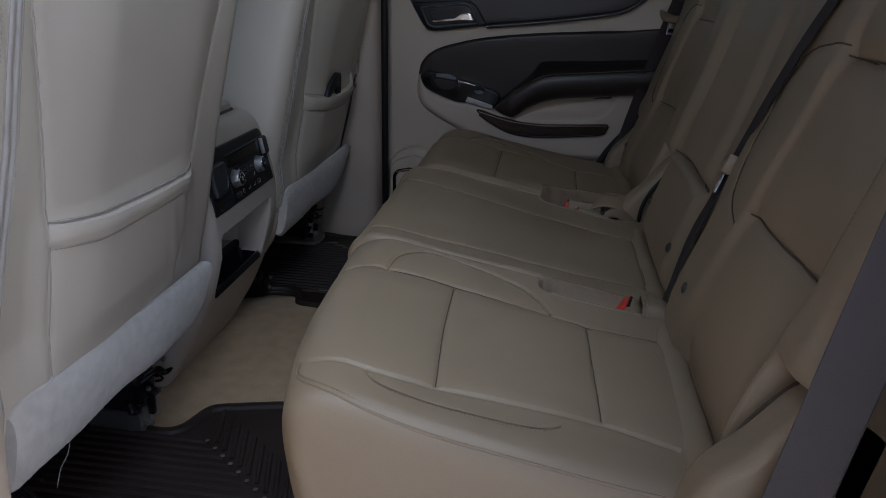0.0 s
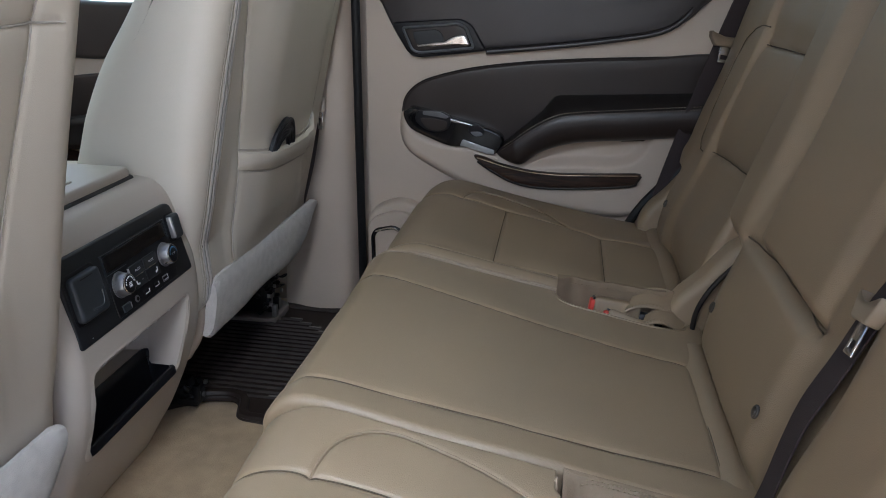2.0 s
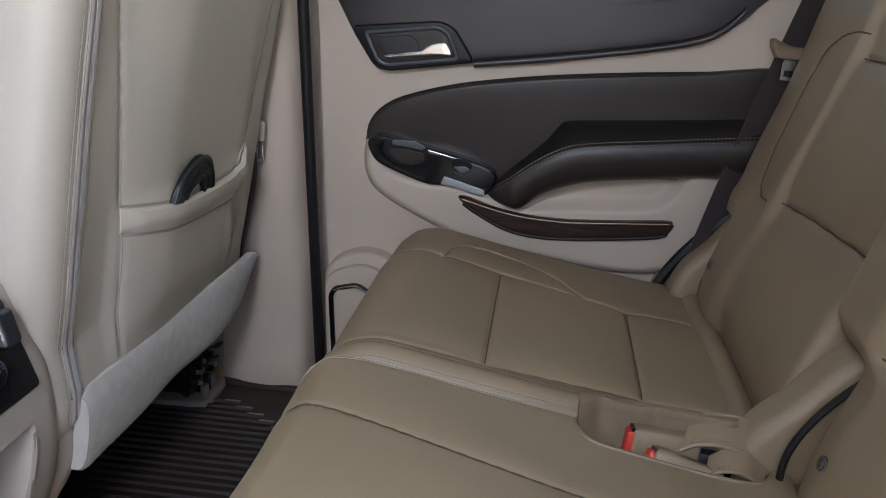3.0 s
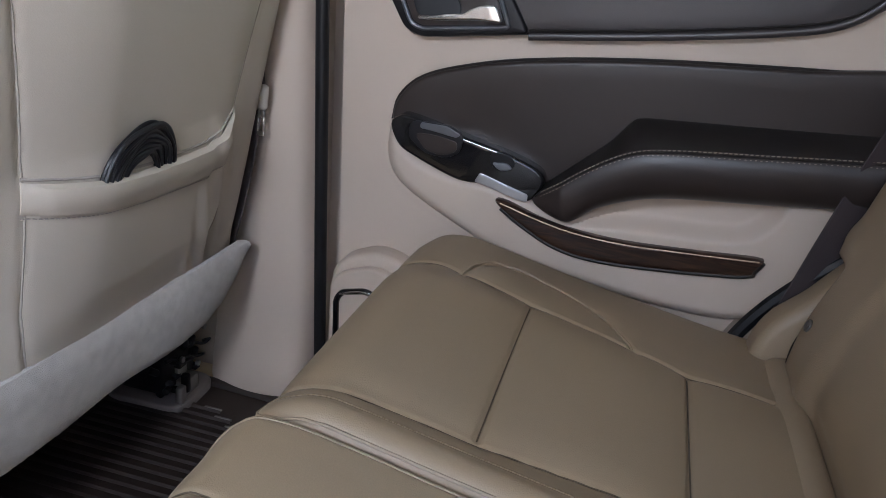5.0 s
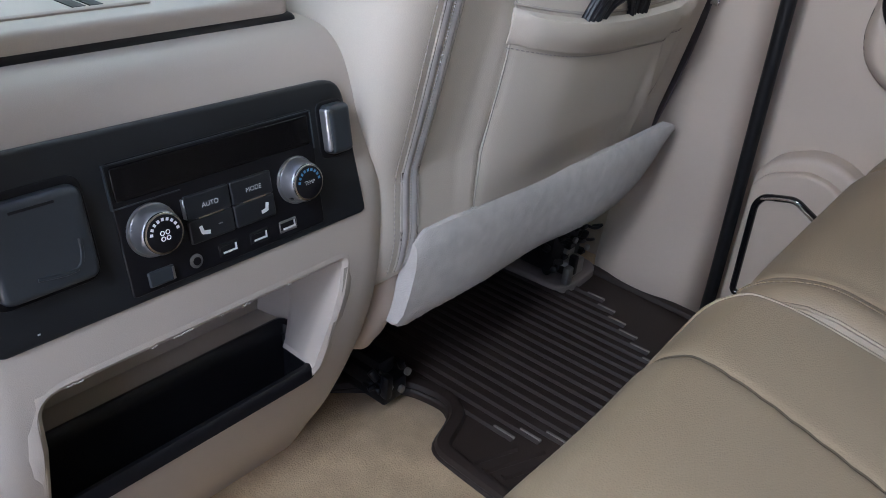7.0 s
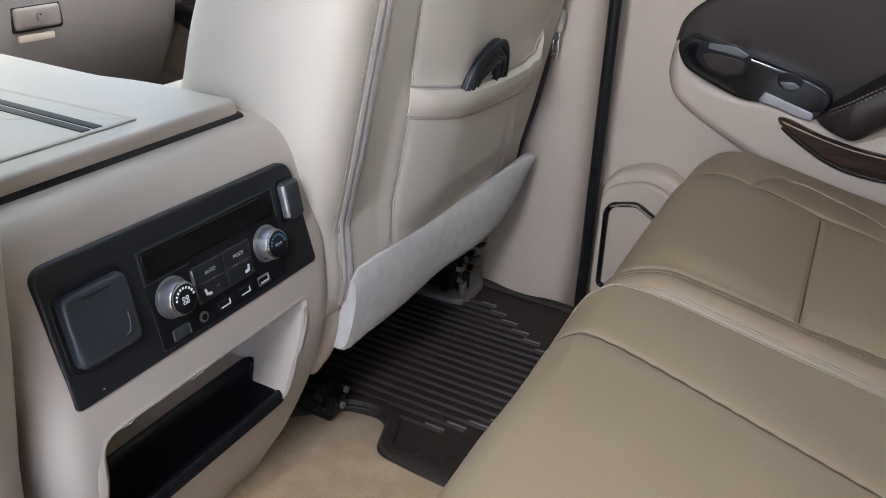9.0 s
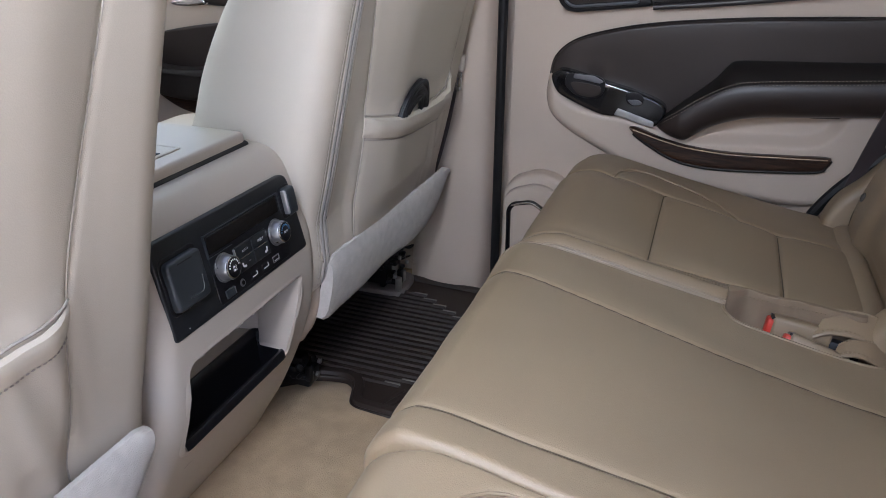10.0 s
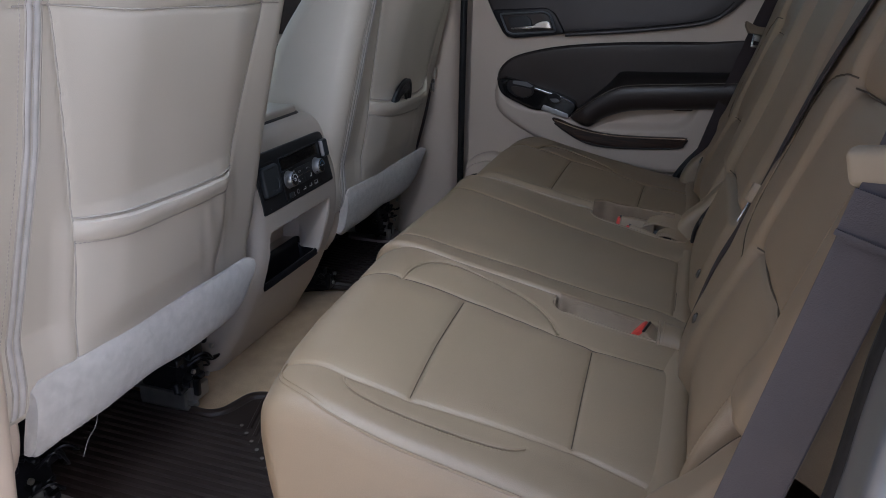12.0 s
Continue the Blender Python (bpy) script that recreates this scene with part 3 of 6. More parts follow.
centre_cushion, centre_rings = cushion(bench_large, -0.197, 0.228, centre_seams, centre_relief, "plain tan leather middle seat cushion",
                                       (), (0.010, 0.012))
far_seams = [
    ([(-0.101, 0.303), (-0.102, 0.45), (-0.102, 0.569)], 0.0046, 0.0028),
    ([(0.070, 0.317), (0.070, 0.45), (0.071, 0.539)], 0.0046, 0.0028),
    ([(0.18, 0.312), (0.07, 0.310), (-0.101, 0.296), (-0.23, 0.290), (-0.40, 0.290)], 0.0050, 0.0030),
    ([(0.18, 0.545), (0.071, 0.546), (-0.102, 0.576), (-0.20, 0.590), (-0.33, 0.590)], 0.0050, 0.0030),
    ([(-0.186, 0.584), (-0.176, 0.626), (-0.148, 0.650), (-0.095, 0.645), (-0.035, 0.618), (0.000, 0.582), (0.016, 0.552)], 0.0035, 0.0024),
]


FAR_ACROSS = smooth_line([(0.226, 0.0300), (0.250, 0.0300), (0.275, 0.0225), (0.300, 0.0162), (0.330, 0.0158), (0.450, 0.0160), (0.530, 0.0152), (0.560, 0.0140), (0.585, 0.0130), (0.640, 0.0126), (0.690, 0.0100), (0.724, 0.0040)], 0.002)


def far_relief(Q, Y, X, Z):
    d = np.interp(Y, FAR_ACROSS[:, 0], FAR_ACROSS[:, 1]) * ease((qx(-0.285) - Q) / 0.085)
    return d + pleats(Q, ease((Y - 0.290) / 0.05) * ease((0.590 - Y) / 0.05))


far_cushion, far_rings = cushion(bench_small, 0.231, 0.720, far_seams, far_relief, "pleated tan leather seat cushion",
                                 [([(0.13, 0.276), (0.0, 0.268), (-0.22, 0.264), (-0.26, 0.264)], 0.0)], (0.024, 0.022))
for ob, rings, line in ((near_cushion, near_rings, arc_near), (near_cushion, near_rings, crescent), (far_cushion, far_rings, far_seams[4][0])):
    fold = at_surface(rings, smooth_line(seam_line(line), 0.004), CUSHION)
    part("arc_seam", tube(fold + np.array([-0.1, 0, 1]) * 0.0016, 0.0014, 6), LEATHER, ob)
# rolled and sewn edge of the side panel beside the open door
side_edge = [(0.185, -0.6125), (0.0, -0.6125), (-0.16, -0.6115), (-0.215, -0.6050), (-0.242, -0.590), (-0.254, -0.568), (-0.254, -0.548)]
side_line = at_surface(near_rings, smooth_line(seam_line(side_edge), 0.004), CUSHION)
part("side_piping", tube(side_line, 0.0016, 6), LEATHER, near_cushion)
part("stitching", stitches(side_line + np.array([0, 0.0045, 0.0026]), (0, -0.6, 0.8), 0.0060, 0.0046, 0.0006), THREAD, near_cushion)
# sewn rims round the buckle slots
near_rim = [(0.176, -0.203), (0.176, -0.232), (0.164, -0.2440), (0.10, -0.2450), (0.03, -0.2450), (0.010, -0.238), (0.001, -0.222), (0.002, -0.203)]
part("slot_rim", tube(at_surface(near_rings, smooth_line(seam_line(near_rim), 0.004), CUSHION) + np.array([0, 0, -0.0004]), 0.0022, 6), LEATHER, near_cushion)
far_rim = [(0.172, 0.224), (0.172, 0.200), (0.155, 0.1835), (0.09, 0.1825), (0.03, 0.1825), (0.004, 0.188), (-0.008, 0.206), (-0.008, 0.222)]
part("slot_rim", tube(at_surface(centre_rings, smooth_line(seam_line(far_rim), 0.004), CUSHION) + np.array([0, 0, -0.0004]), 0.0022, 6), LEATHER, centre_cushion)
# welted piping round the front corner of the middle cushion and along its edge
corner = [(qx(-0.06), 0.2225), (qx(-0.20), 0.2225), (qx(-0.245), 0.219), (qx(-0.262), 0.205), (qx(-0.268), 0.180), (qx(-0.272), 0.152)]
part("piping", tube(at_surface(centre_rings, smooth_line(corner, 0.006), CUSHION), 0.0015, 6), LEATHER, centre_cushion)
far_corner = [(qx(0.0), 0.2365), (qx(-0.20), 0.2365), (qx(-0.240), 0.240), (qx(-0.256), 0.254), (qx(-0.260), 0.285)]
part("piping", tube(at_surface(far_rings, smooth_line(far_corner, 0.006), CUSHION), 0.0014, 6), LEATHER, far_cushion)

# backrests: profile from the lower front edge upwards, then down the hard back
BACK_PTS = [(0.196, 0.262), (0.196, 0.30), (0.206, 0.345), (0.232, 0.42), (0.252, 0.49), (0.279, 0.58), (0.306, 0.68), (0.333, 0.78), (0.352, 0.86),
            (0.375, 0.905), (0.42, 0.91), (0.455, 0.88), (0.44, 0.80), (0.40, 0.65), (0.36, 0.50), (0.33, 0.36), (0.30, 0.25), (0.27, 0.21), (0.22, 0.215)]
BACK = arc_sample(BACK_PTS, 0.004)


def qz(z):
    """Way along the backrest's profile from its lower edge."""
    return (z - 0.262) * 1.045


def backrest(parent, y0, y1, seams, relief, label, end=0.03):
    rings = padded(BACK, y0, y1, end, 0.0034, [([(qz(z), y) for z, y in l], d, w) for l, d, w in seams], relief)
    ob = part("backrest", skin(rings, ladder=True), LEATHER, parent, label)
    ob.data.set_sharp_from_angle(angle=radians(88))
    ob.location.y = -parent.location.y
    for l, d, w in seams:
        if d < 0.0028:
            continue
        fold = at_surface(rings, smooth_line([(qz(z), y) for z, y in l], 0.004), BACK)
        # the fold's shade, drawn as a dark cord in the groove
        part("seam_shade", tube(fold + np.array([-1, 0, 0.3]) * d * (0.30 if d > 0.006 else 0.16), 0.0010, 5), SEAM_SHADE, ob)
    return ob, rings


def back_relief(low, high, notch=None):
    """Relief of an outer backrest: puffed panels between two edges (y at four heights), proud bolsters beside them, and the bolster cut away at its foot."""
    def shape(Q, Y, X, Z):
        z = 0.262 + Q / 1.045
        a, b = np.interp(z, [0.30, 0.45, 0.64, 0.78], low), np.interp(z, [0.30, 0.45, 0.64, 0.78], high)
        soft = np.interp(z, [0.30, 0.42, 0.47, 0.64], [0.045, 0.028, 0.012, 0.012])
        inside = ease((Y - a) / soft + 0.5) * ease((b - Y) / soft + 0.5)
        front = bump_in(Q, -0.05, qz(0.80), 0.05)
        d = 0.015 * (1 - inside) * front
        d = d + inside * (0.008 * np.clip(1 - ((z - 0.372) / 0.088) ** 2, 0, 1) ** 0.6 + 0.008 * np.clip(1 - ((z - 0.548) / 0.092) ** 2, 0, 1) ** 0.6 + 0.004 * ease((z - 0.64) / 0.03) * front)
        d = d + 0.0013 * np.sin(Q * 29 + 2 * np.sin(Y * 17)) * np.sin(Y * 23 + 1)
        d = d - 0.016 * ease((Y + 0.245) / 0.055) * (Y < 0) * front
        if notch:
            y0, y1, top = notch
            d = d - 0.055 * bump_in(Y, y0, y1, 0.012) * ease((top - z) / 0.014) * (Q > 0.002)
            d = d + 0.004 * np.exp(-((z - top - 0.022) / 0.016) ** 2) * bump_in(Y, y0, y1, 0.03)
        return d
    return shape


near_back_seams = [
    ([(0.460, -0.345), (0.462, -0.46), (0.468, -0.588)], 0.0065, 0.0024),
    ([(0.645, -0.392), (0.648, -0.50), (0.650, -0.588)], 0.0065, 0.0024),
    ([(0.440, -0.329), (0.452, -0.296), (0.472, -0.276), (0.516, -0.262), (0.565, -0.263), (0.607, -0.274), (0.639, -0.309), (0.652, -0.369), (0.654, -0.392)], 0.0030, 0.0022),
    ([(0.468, -0.590), (0.560, -0.592), (0.650, -0.590)], 0.0030, 0.0024),
]
near_back, near_back_rings = backrest(bench_large, -0.664, -0.192, near_back_seams, back_relief([-0.575, -0.588, -0.588, -0.588], [-0.338, -0.344, -0.392, -0.395], (-0.75, -0.600, 0.408)), "shaped tan leather backrest")
for line, shift in ((near_back_seams[2][0][:6], 0.004), (near_back_seams[3][0], -0.004)):
    part("stitching", stitches(at_surface(near_back_rings, smooth_line([(qz(z), y + shift) for z, y in line], 0.004), BACK), (-1, 0, 0.3)), THREAD, near_back)
part("stitching", stitches(at_surface(near_back_rings, [(qz(z), -0.584) for z in np.linspace(0.30, 0.405, 30)], BACK), (-1, 0, 0.3)), THREAD, near_back)
centre_back_seams = [
    ([(0.425, -0.118), (0.428, 0.0), (0.424, 0.152)], 0.0095, 0.0017),
    ([(0.426, 0.152), (0.52, 0.136), (0.70, 0.120), (0.87, 0.110)], 0.0024, 0.0060),
    ([(0.426, -0.116), (0.70, -0.125), (0.87, -0.125)], 0.0024, 0.0060),
]


def centre_back_relief(Q, Y, X, Z):
    z = 0.262 + Q / 1.045
    front = bump_in(Q, -0.05, qz(0.82), 0.05)
    d = 0.010 * ease((0.130 - Y) / 0.03) * ease((Y + 0.125) / 0.03) * ease((z - 0.425) / 0.016) * front
    d = d + 0.012 * ease((0.185 - Y) / 0.06) * ease((Y + 0.150) / 0.04) * ease((0.428 - z) / 0.016) * ease((z - 0.262) / 0.03) * (Q < 0.5)
    d = d + 0.020 * ease((Y - 0.125) / 0.045) * ease((z - 0.400) / 0.03) * front
    d = d - 0.055 * ease((Y - 0.176) / 0.014) * ease((0.410 - z) / 0.014) * ((Q > 0.002) & (Q < 0.5))
    return d + 0.0012 * np.sin(Q * 27) * np.sin(Y * 25 + 1)


centre_back, centre_back_rings = backrest(bench_large, -0.189, 0.252, centre_back_seams, centre_back_relief, "tan leather middle backrest with a folded armrest", (0.03, 0.022))
far_back_seams = [
    ([(0.470, 0.272), (0.462, 0.40), (0.452, 0.518)], 0.0065, 0.0024),
    ([(0.634, 0.270), (0.632, 0.38), (0.629, 0.500)], 0.0065, 0.0024),
    ([(0.444, 0.545), (0.446, 0.582), (0.479, 0.601), (0.533, 0.605), (0.607, 0.598), (0.640, 0.575), (0.652, 0.530), (0.654, 0.502)], 0.0030, 0.0022),
]
far_back, far_back_rings = backrest(bench_small, 0.256, 0.698, far_back_seams, back_relief([0.20, 0.20, 0.20, 0.20], [0.540, 0.520, 0.502, 0.502], (0.640, 0.75, 0.395)), "shaped tan leather backrest", (0.012, 0.03))
# round caps on the backrests
for parent_back, surface, y, z in ((near_back, near_back_rings, -0.288, 0.336), (far_back, far_back_rings, 0.610, 0.329), (centre_back, centre_back_rings, 0.136, 0.331), (centre_back, centre_back_rings, -0.115, 0.331)):
    seat_at = at_surface(surface, [(qz(z), y)], BACK)[0]
    part("cap", join(drum(0.0072, 0.0028, pose(*seat_at, 0, -74, 0), 24), drum(0.0048, 0.0040, pose(*seat_at, 0, -74, 0), 20)), CAP, parent_back, "round dark plastic cap")
# bright latch hooks at the foot of the backrests
for parent_back, y in ((near_back, -0.335), (centre_back, 0.078)):
    part("latch_hook", tube(smooth_line([(0.196, y + 0.010, 0.292), (0.190, y + 0.004, 0.280), (0.191, y - 0.006, 0.270)], 0.003), 0.0028, 8), CHROME, parent_back, "small bright latch hook")
# soft rolls that fill the joint between cushions and backrests
for parent_bench, y0, y1 in ((bench_large, -0.62, -0.20), (bench_large, -0.17, 0.17), (bench_small, 0.29, 0.66)):
    roll = part("joint_roll", skin(padded(smooth_line([(0.178 + 0.022 * math.cos(a), 0.254 + 0.022 * math.sin(a)) for a in np.linspace(0, 2 * math.pi, 14, endpoint=False)], 0.006, True), y0, y1, 0.02, 0.012)), LEATHER, parent_bench)
    roll.location.y = -parent_bench.location.y
# hinge covers between and beside the backrests
HINGE = smooth_line([(0.150, 0.232), (0.145, 0.270), (0.160, 0.310), (0.192, 0.345), (0.226, 0.388), (0.256, 0.402), (0.285, 0.38), (0.28, 0.25), (0.21, 0.22)], 0.006, True)
for parent_bench, y0, y1, slit_y in ((bench_small, 0.210, 0.262, 0.199), (bench_small, 0.648, 0.700, 0.636), (bench_large, -0.662, -0.606, -0.598)):
    hc = part("hinge_cover", skin(padded(HINGE, y0, y1, 0.014, 0.006)), LEATHER, parent_bench, "tan hinge cover beside the backrest")
    hc.location.y = -parent_bench.location.y
    slit = smooth_line([(0.184, slit_y, 0.262), (0.186, slit_y, 0.300), (0.200, slit_y, 0.335), (0.222, slit_y, 0.366), (0.243, slit_y, 0.388)], 0.006)
    # dark tube drawn where the slit beside the hinge cover lies in shade
    sl = part("gap_shade", tube(slit, 0.0036, 8), DARKER if parent_bench is bench_small else SEAM_SHADE, parent_bench)
    sl.location.y = -parent_bench.location.y


# ---------------------------------------------------------------- belts and buckles
def buckle(label, place, turn, half=0.013, tall=0.0155):
    b = thing("seat_belt_buckle", label, "buckle", "belt buckles", at=place)
    b.rotation_euler = [radians(a) for a in turn]
    part("case", box(-0.032, -half, -tall, 0.034, half, tall, 0.005, 3), LEATHER, b)
    part("push_button", box(-0.0372, -half + 0.002, -tall + 0.002, -0.026, half - 0.002, tall - 0.0045, 0.003, 3), RED, b, "red push button")
    part("slot", box(-0.0335, -half + 0.003, tall - 0.0045, -0.028, half - 0.003, tall - 0.0015, 0), BLACK, b)
    part("stalk", box(0.028, -half + 0.002, -tall + 0.002, 0.068, half - 0.002, tall * 0.4, 0.004), MATT, b, "black stalk")
    return b


buckle("tan belt buckle with red button in the cushion slot", (0.146, -0.223, 0.257), (8, 44, -8), 0.0165, 0.0170)
buckle("tan belt buckle standing on edge in the cushion slot", (0.080, 0.219, 0.280), (-8, 7, 2), 0.010, 0.0205)
buckle("tan belt buckle with red button lying in the slot", (0.098, 0.199, 0.273), (-24, 15, -6), 0.015, 0.0130)


def sleeve(label, place, length, tall, side):
    """A puckered cloth lining along one wall of a buckle slot, sewn along its upper edge."""
    b = thing("buckle_sleeve", label, "belt sleeve", "buckle sleeves", at=place)
    rows = []
    for x in np.linspace(0, length, 60):
        t = x / length
        pucker = (0.0022 + 0.0024 * max(0, 1 - t / 0.4)) * math.sin(190 * x) * math.sin(47 * x + 1) + 0.012 * max(0, 1 - t / 0.14) ** 2
        top = tall - 0.012 * t + 0.0008 * math.sin(90 * x)
        rows.append([(x, side * (a + pucker * (0.4 + 0.6 * c) * (a > 0)), c * top) for a, c in ((0.0, 0.0), (0.006, 0.02), (0.0065, 0.5), (0.0060, 0.86), (0.0072, 0.93), (0.0060, 1.0), (0.0, 1.0))])
    part("cloth", skin(rows), LINING, b)
    part("stitching", stitches([(x, side * 0.0075, (tall - 0.012 * x / length) * 0.88) for x in np.linspace(0.004, length - 0.004, 40)], (0, side, 0.2)), THREAD, b)
    return b


sleeve("puckered tan cloth lining the buckle slot", (-0.002, 0.2335, 0.262), 0.150, 0.064, -1)
slot_pad = thing("buckle_sleeve", "puckered tan cloth pad sloping into the buckle slot", "belt sleeve", "buckle sleeves", at=(0.07, -0.22, 0.26))
pad_rows, seam_rows = [], []
for x in np.linspace(0.011, 0.142, 70):
    top = 0.3117 - 0.182 * x
    sink = 0.020 * math.exp(-((x - 0.025) / 0.007) ** 2) + 0.024 * ease((x - 0.112) / 0.026)
    wrinkle = 0.0012 * math.sin(330 * x) * math.exp(-x / 0.04)
    row = []
    for y, dz, w in ((-0.199, -0.006, 0), (-0.2035, 0.0006, 0), (-0.208, 0.0010, 0.1), (-0.2115, -0.0012, 0.3), (-0.213, -0.0030, 0.5), (-0.219, -0.0068, 0.9), (-0.227, -0.0155, 1), (-0.233, -0.0265, 1), (-0.2370, -0.040, 0.9), (-0.243, -0.046, 0.5), (-0.199, -0.046, 0)):
        row.append((x - 0.07, y + 0.22 + wrinkle * w * 0.6, top + dz - sink * w + wrinkle * w - 0.26))
    pad_rows.append(row)
    seam_rows.append(row[3])
pad_cloth = part("cloth", skin(pad_rows), LINING, slot_pad)
for shift in (0.0016, -0.0022):
    part("stitching", stitches(np.array(seam_rows[8:56]) + np.array([0, shift, 0.0008 + 0.3 * shift]), (0, -0.3, 1), r=0.0005), THREAD, pad_cloth)
tunnel_rows = []
for x in np.linspace(0.150, 0.184, 14):
    top, swell = 0.3117 - 0.182 * x, 0.8 + 0.2 * math.sin(math.pi * (x - 0.150) / 0.034)
    arch = [(-0.2500, -0.014), (-0.2490, 0.000), (-0.2440, 0.0085), (-0.2340, 0.0125), (-0.2220, 0.0135), (-0.2100, 0.0120), (-0.2020, 0.0075), (-0.1990, 0.000), (-0.1985, -0.014)]
    tunnel_rows.append([(x, y, top + dz * swell) for y, dz in arch] + [(x, -0.2242 + (y + 0.2242) * 0.86, top + dz * swell - 0.0034) for y, dz in arch[::-1]])
tunnel = part("buckle_tunnel", skin(tunnel_rows), LEATHER, bench_large, "stitched leather tunnel behind the buckle")
tunnel.location.y = -bench_large.location.y
for k in (0, -1):
    part("rolled_edge", tube(smooth_line(tunnel_rows[k][:9], 0.003), 0.0022, 6), LEATHER, tunnel)
    part("stitching", stitches(smooth_line(tunnel_rows[2 if k == 0 else -3][1:8], 0.003) + np.array([0, 0, 0.0004]), (0, 0, 1), r=0.0005), THREAD, tunnel)
# leather straps that hold the buckles
for parent_bench, pts, across, half in ((bench_small, [(0.100, 0.2205, 0.2985), (0.116, 0.2215, 0.3060), (0.140, 0.2235, 0.3055), (0.165, 0.2265, 0.2950), (0.186, 0.230, 0.276)], (0.35, 0.76, 0.42), 0.018),
                                        (bench_small, [(0.118, 0.1960, 0.2800), (0.132, 0.1980, 0.2890), (0.152, 0.2010, 0.2870), (0.172, 0.2040, 0.2740)], (0.30, 0.86, 0.30), 0.013)):
    line = smooth_line(pts, 0.004)
    lp = part("buckle_strap", ribbon(line, across, half, 0.0038, (0, 0, 1)), LEATHER, parent_bench, "stitched leather strap over the buckle")
    lp.location.y = -parent_bench.location.y
    w = np.array(across) / np.linalg.norm(across)
    for e in (-0.84, 0.84):
        part("stitching", stitches(line[2:-2] + w * half * e + np.array([-0.0008, 0, 0.0024]), (-0.3, 0, 1), r=0.0006), THREAD, lp)
        part("rolled_edge", tube(line + w * half * e * 1.17, 0.0024, 6), LEATHER, lp)


def tongue_parts(parent, place, along, side, wide=0.031, mat=None):
    """A moulded guide across a belt with a pierced metal tongue hanging below it."""
    a, s = Vector(along).normalized(), Vector(side).normalized()
    n = a.cross(s)
    m = Matrix.Translation(place) @ Matrix(((*s, 0), (*a, 0), (*n, 0), (0, 0, 0, 1))).transposed()
    body = [(-wide, 0.013), (-wide * 0.86, 0.004), (wide * 0.86, 0.004), (wide, 0.013), (wide * 1.04, 0.002), (wide * 0.72, -0.013), (-wide * 0.72, -0.013), (-wide * 1.04, 0.002)]
    guide = part("guide", pad(rounded(body, 0.003, 4), 0, 0.007, 0.003, to3=lambda p, h: np.stack([p[:, 0], p[:, 1], h], 1)), mat or GUIDE, parent, "moulded belt guide")
    back = part("guide_back", pad(rounded(body, 0.003, 4), 0, 0.007, 0.003, to3=lambda p, h: np.stack([p[:, 0], p[:, 1], -h], 1)), mat or GUIDE, guide)
    guide.data.transform(m)
    back.data.transform(m)
    metal = join(box(-0.012, -0.038, -0.0014, -0.0075, -0.010, 0.0014, 0.001), box(0.0055, -0.038, -0.0014, 0.010, -0.010, 0.0014, 0.001), box(-0.012, -0.041, -0.0014, 0.010, -0.035, 0.0014, 0.001), box(-0.012, -0.028, -0.0014, 0.010, -0.010, 0.0014, 0.001))
    part("tongue", moved(metal, m), CHROME, parent, "bright metal tongue")


belt_mid = thing("seat_belt", "dark woven belt lying down the middle backrest", "seat belt", "seat belts")
line = smooth_line([(0.362, -0.440, 0.915), (0.294, -0.318, 0.704), (0.268, -0.262, 0.606), (0.2445, -0.202, 0.492), (0.226, -0.192, 0.430), (0.209, -0.188, 0.382), (0.197, -0.193, 0.34), (0.187, -0.200, 0.30), (0.178, -0.200, 0.265), (0.170, -0.200, 0.25)], 0.012)
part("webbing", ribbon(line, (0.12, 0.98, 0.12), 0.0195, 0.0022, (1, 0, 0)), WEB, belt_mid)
tongue_parts(belt_mid, (0.239, -0.199, 0.486), (0.36, 0.22, 0.90), (0.1, 0.97, -0.25), 0.027)

belt_far = thing("seat_belt", "dark woven belt hanging beside the far backrest", "seat belt", "seat belts")
line = smooth_line([(0.375, 0.712, 0.98), (0.318, 0.708, 0.77), (0.266, 0.690, 0.610), (0.225, 0.702, 0.45), (0.195, 0.702, 0.33), (0.180, 0.700, 0.265), (0.176, 0.700, 0.24)], 0.012)
part("webbing", ribbon(line, (0.93, 0.30, -0.20), 0.0235, 0.0022, (1, 0, 0)), WEB, belt_far)
part("return_webbing", ribbon(line + np.array([0.020, 0.010, 0.0]), (0.93, 0.30, -0.20), 0.0235, 0.0022, (1, 0, 0)), WEB, belt_far, "second run of webbing behind the first")
part("anchor_sleeve", ribbon([(0.190, 0.698, 0.312), (0.182, 0.697, 0.275), (0.178, 0.697, 0.25)], (0.93, 0.30, -0.20), 0.026, 0.010, (1, 0, 0)), DARKER, belt_far)
part("anchor_cover", skin(padded(smooth_line([(0.145, 0.20), (0.150, 0.245), (0.172, 0.268), (0.205, 0.262), (0.215, 0.20)], 0.006, True), 0.672, 0.716, 0.012, 0.006)), GUIDE, belt_far, "beige anchor cover")
tongue_parts(belt_far, (0.266, 0.682, 0.624), (0.05, 0.12, 0.99), (0.955, 0.28, -0.10), 0.032, LINING)

belt_near = thing("seat_belt", "greyish woven belt hanging beside the open door", "seat belt", "seat belts")
line = [(0.365, -0.613, 0.98), (0.302, -0.649, 0.70), (0.256, -0.675, 0.50), (0.211, -0.700, 0.30), (0.176, -0.720, 0.14)]
line = smooth_line(line, 0.012)
ACROSS = (0.77, -0.63, -0.10)
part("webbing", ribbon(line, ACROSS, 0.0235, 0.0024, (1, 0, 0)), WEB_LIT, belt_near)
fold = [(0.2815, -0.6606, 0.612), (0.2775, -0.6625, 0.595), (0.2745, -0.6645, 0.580)]
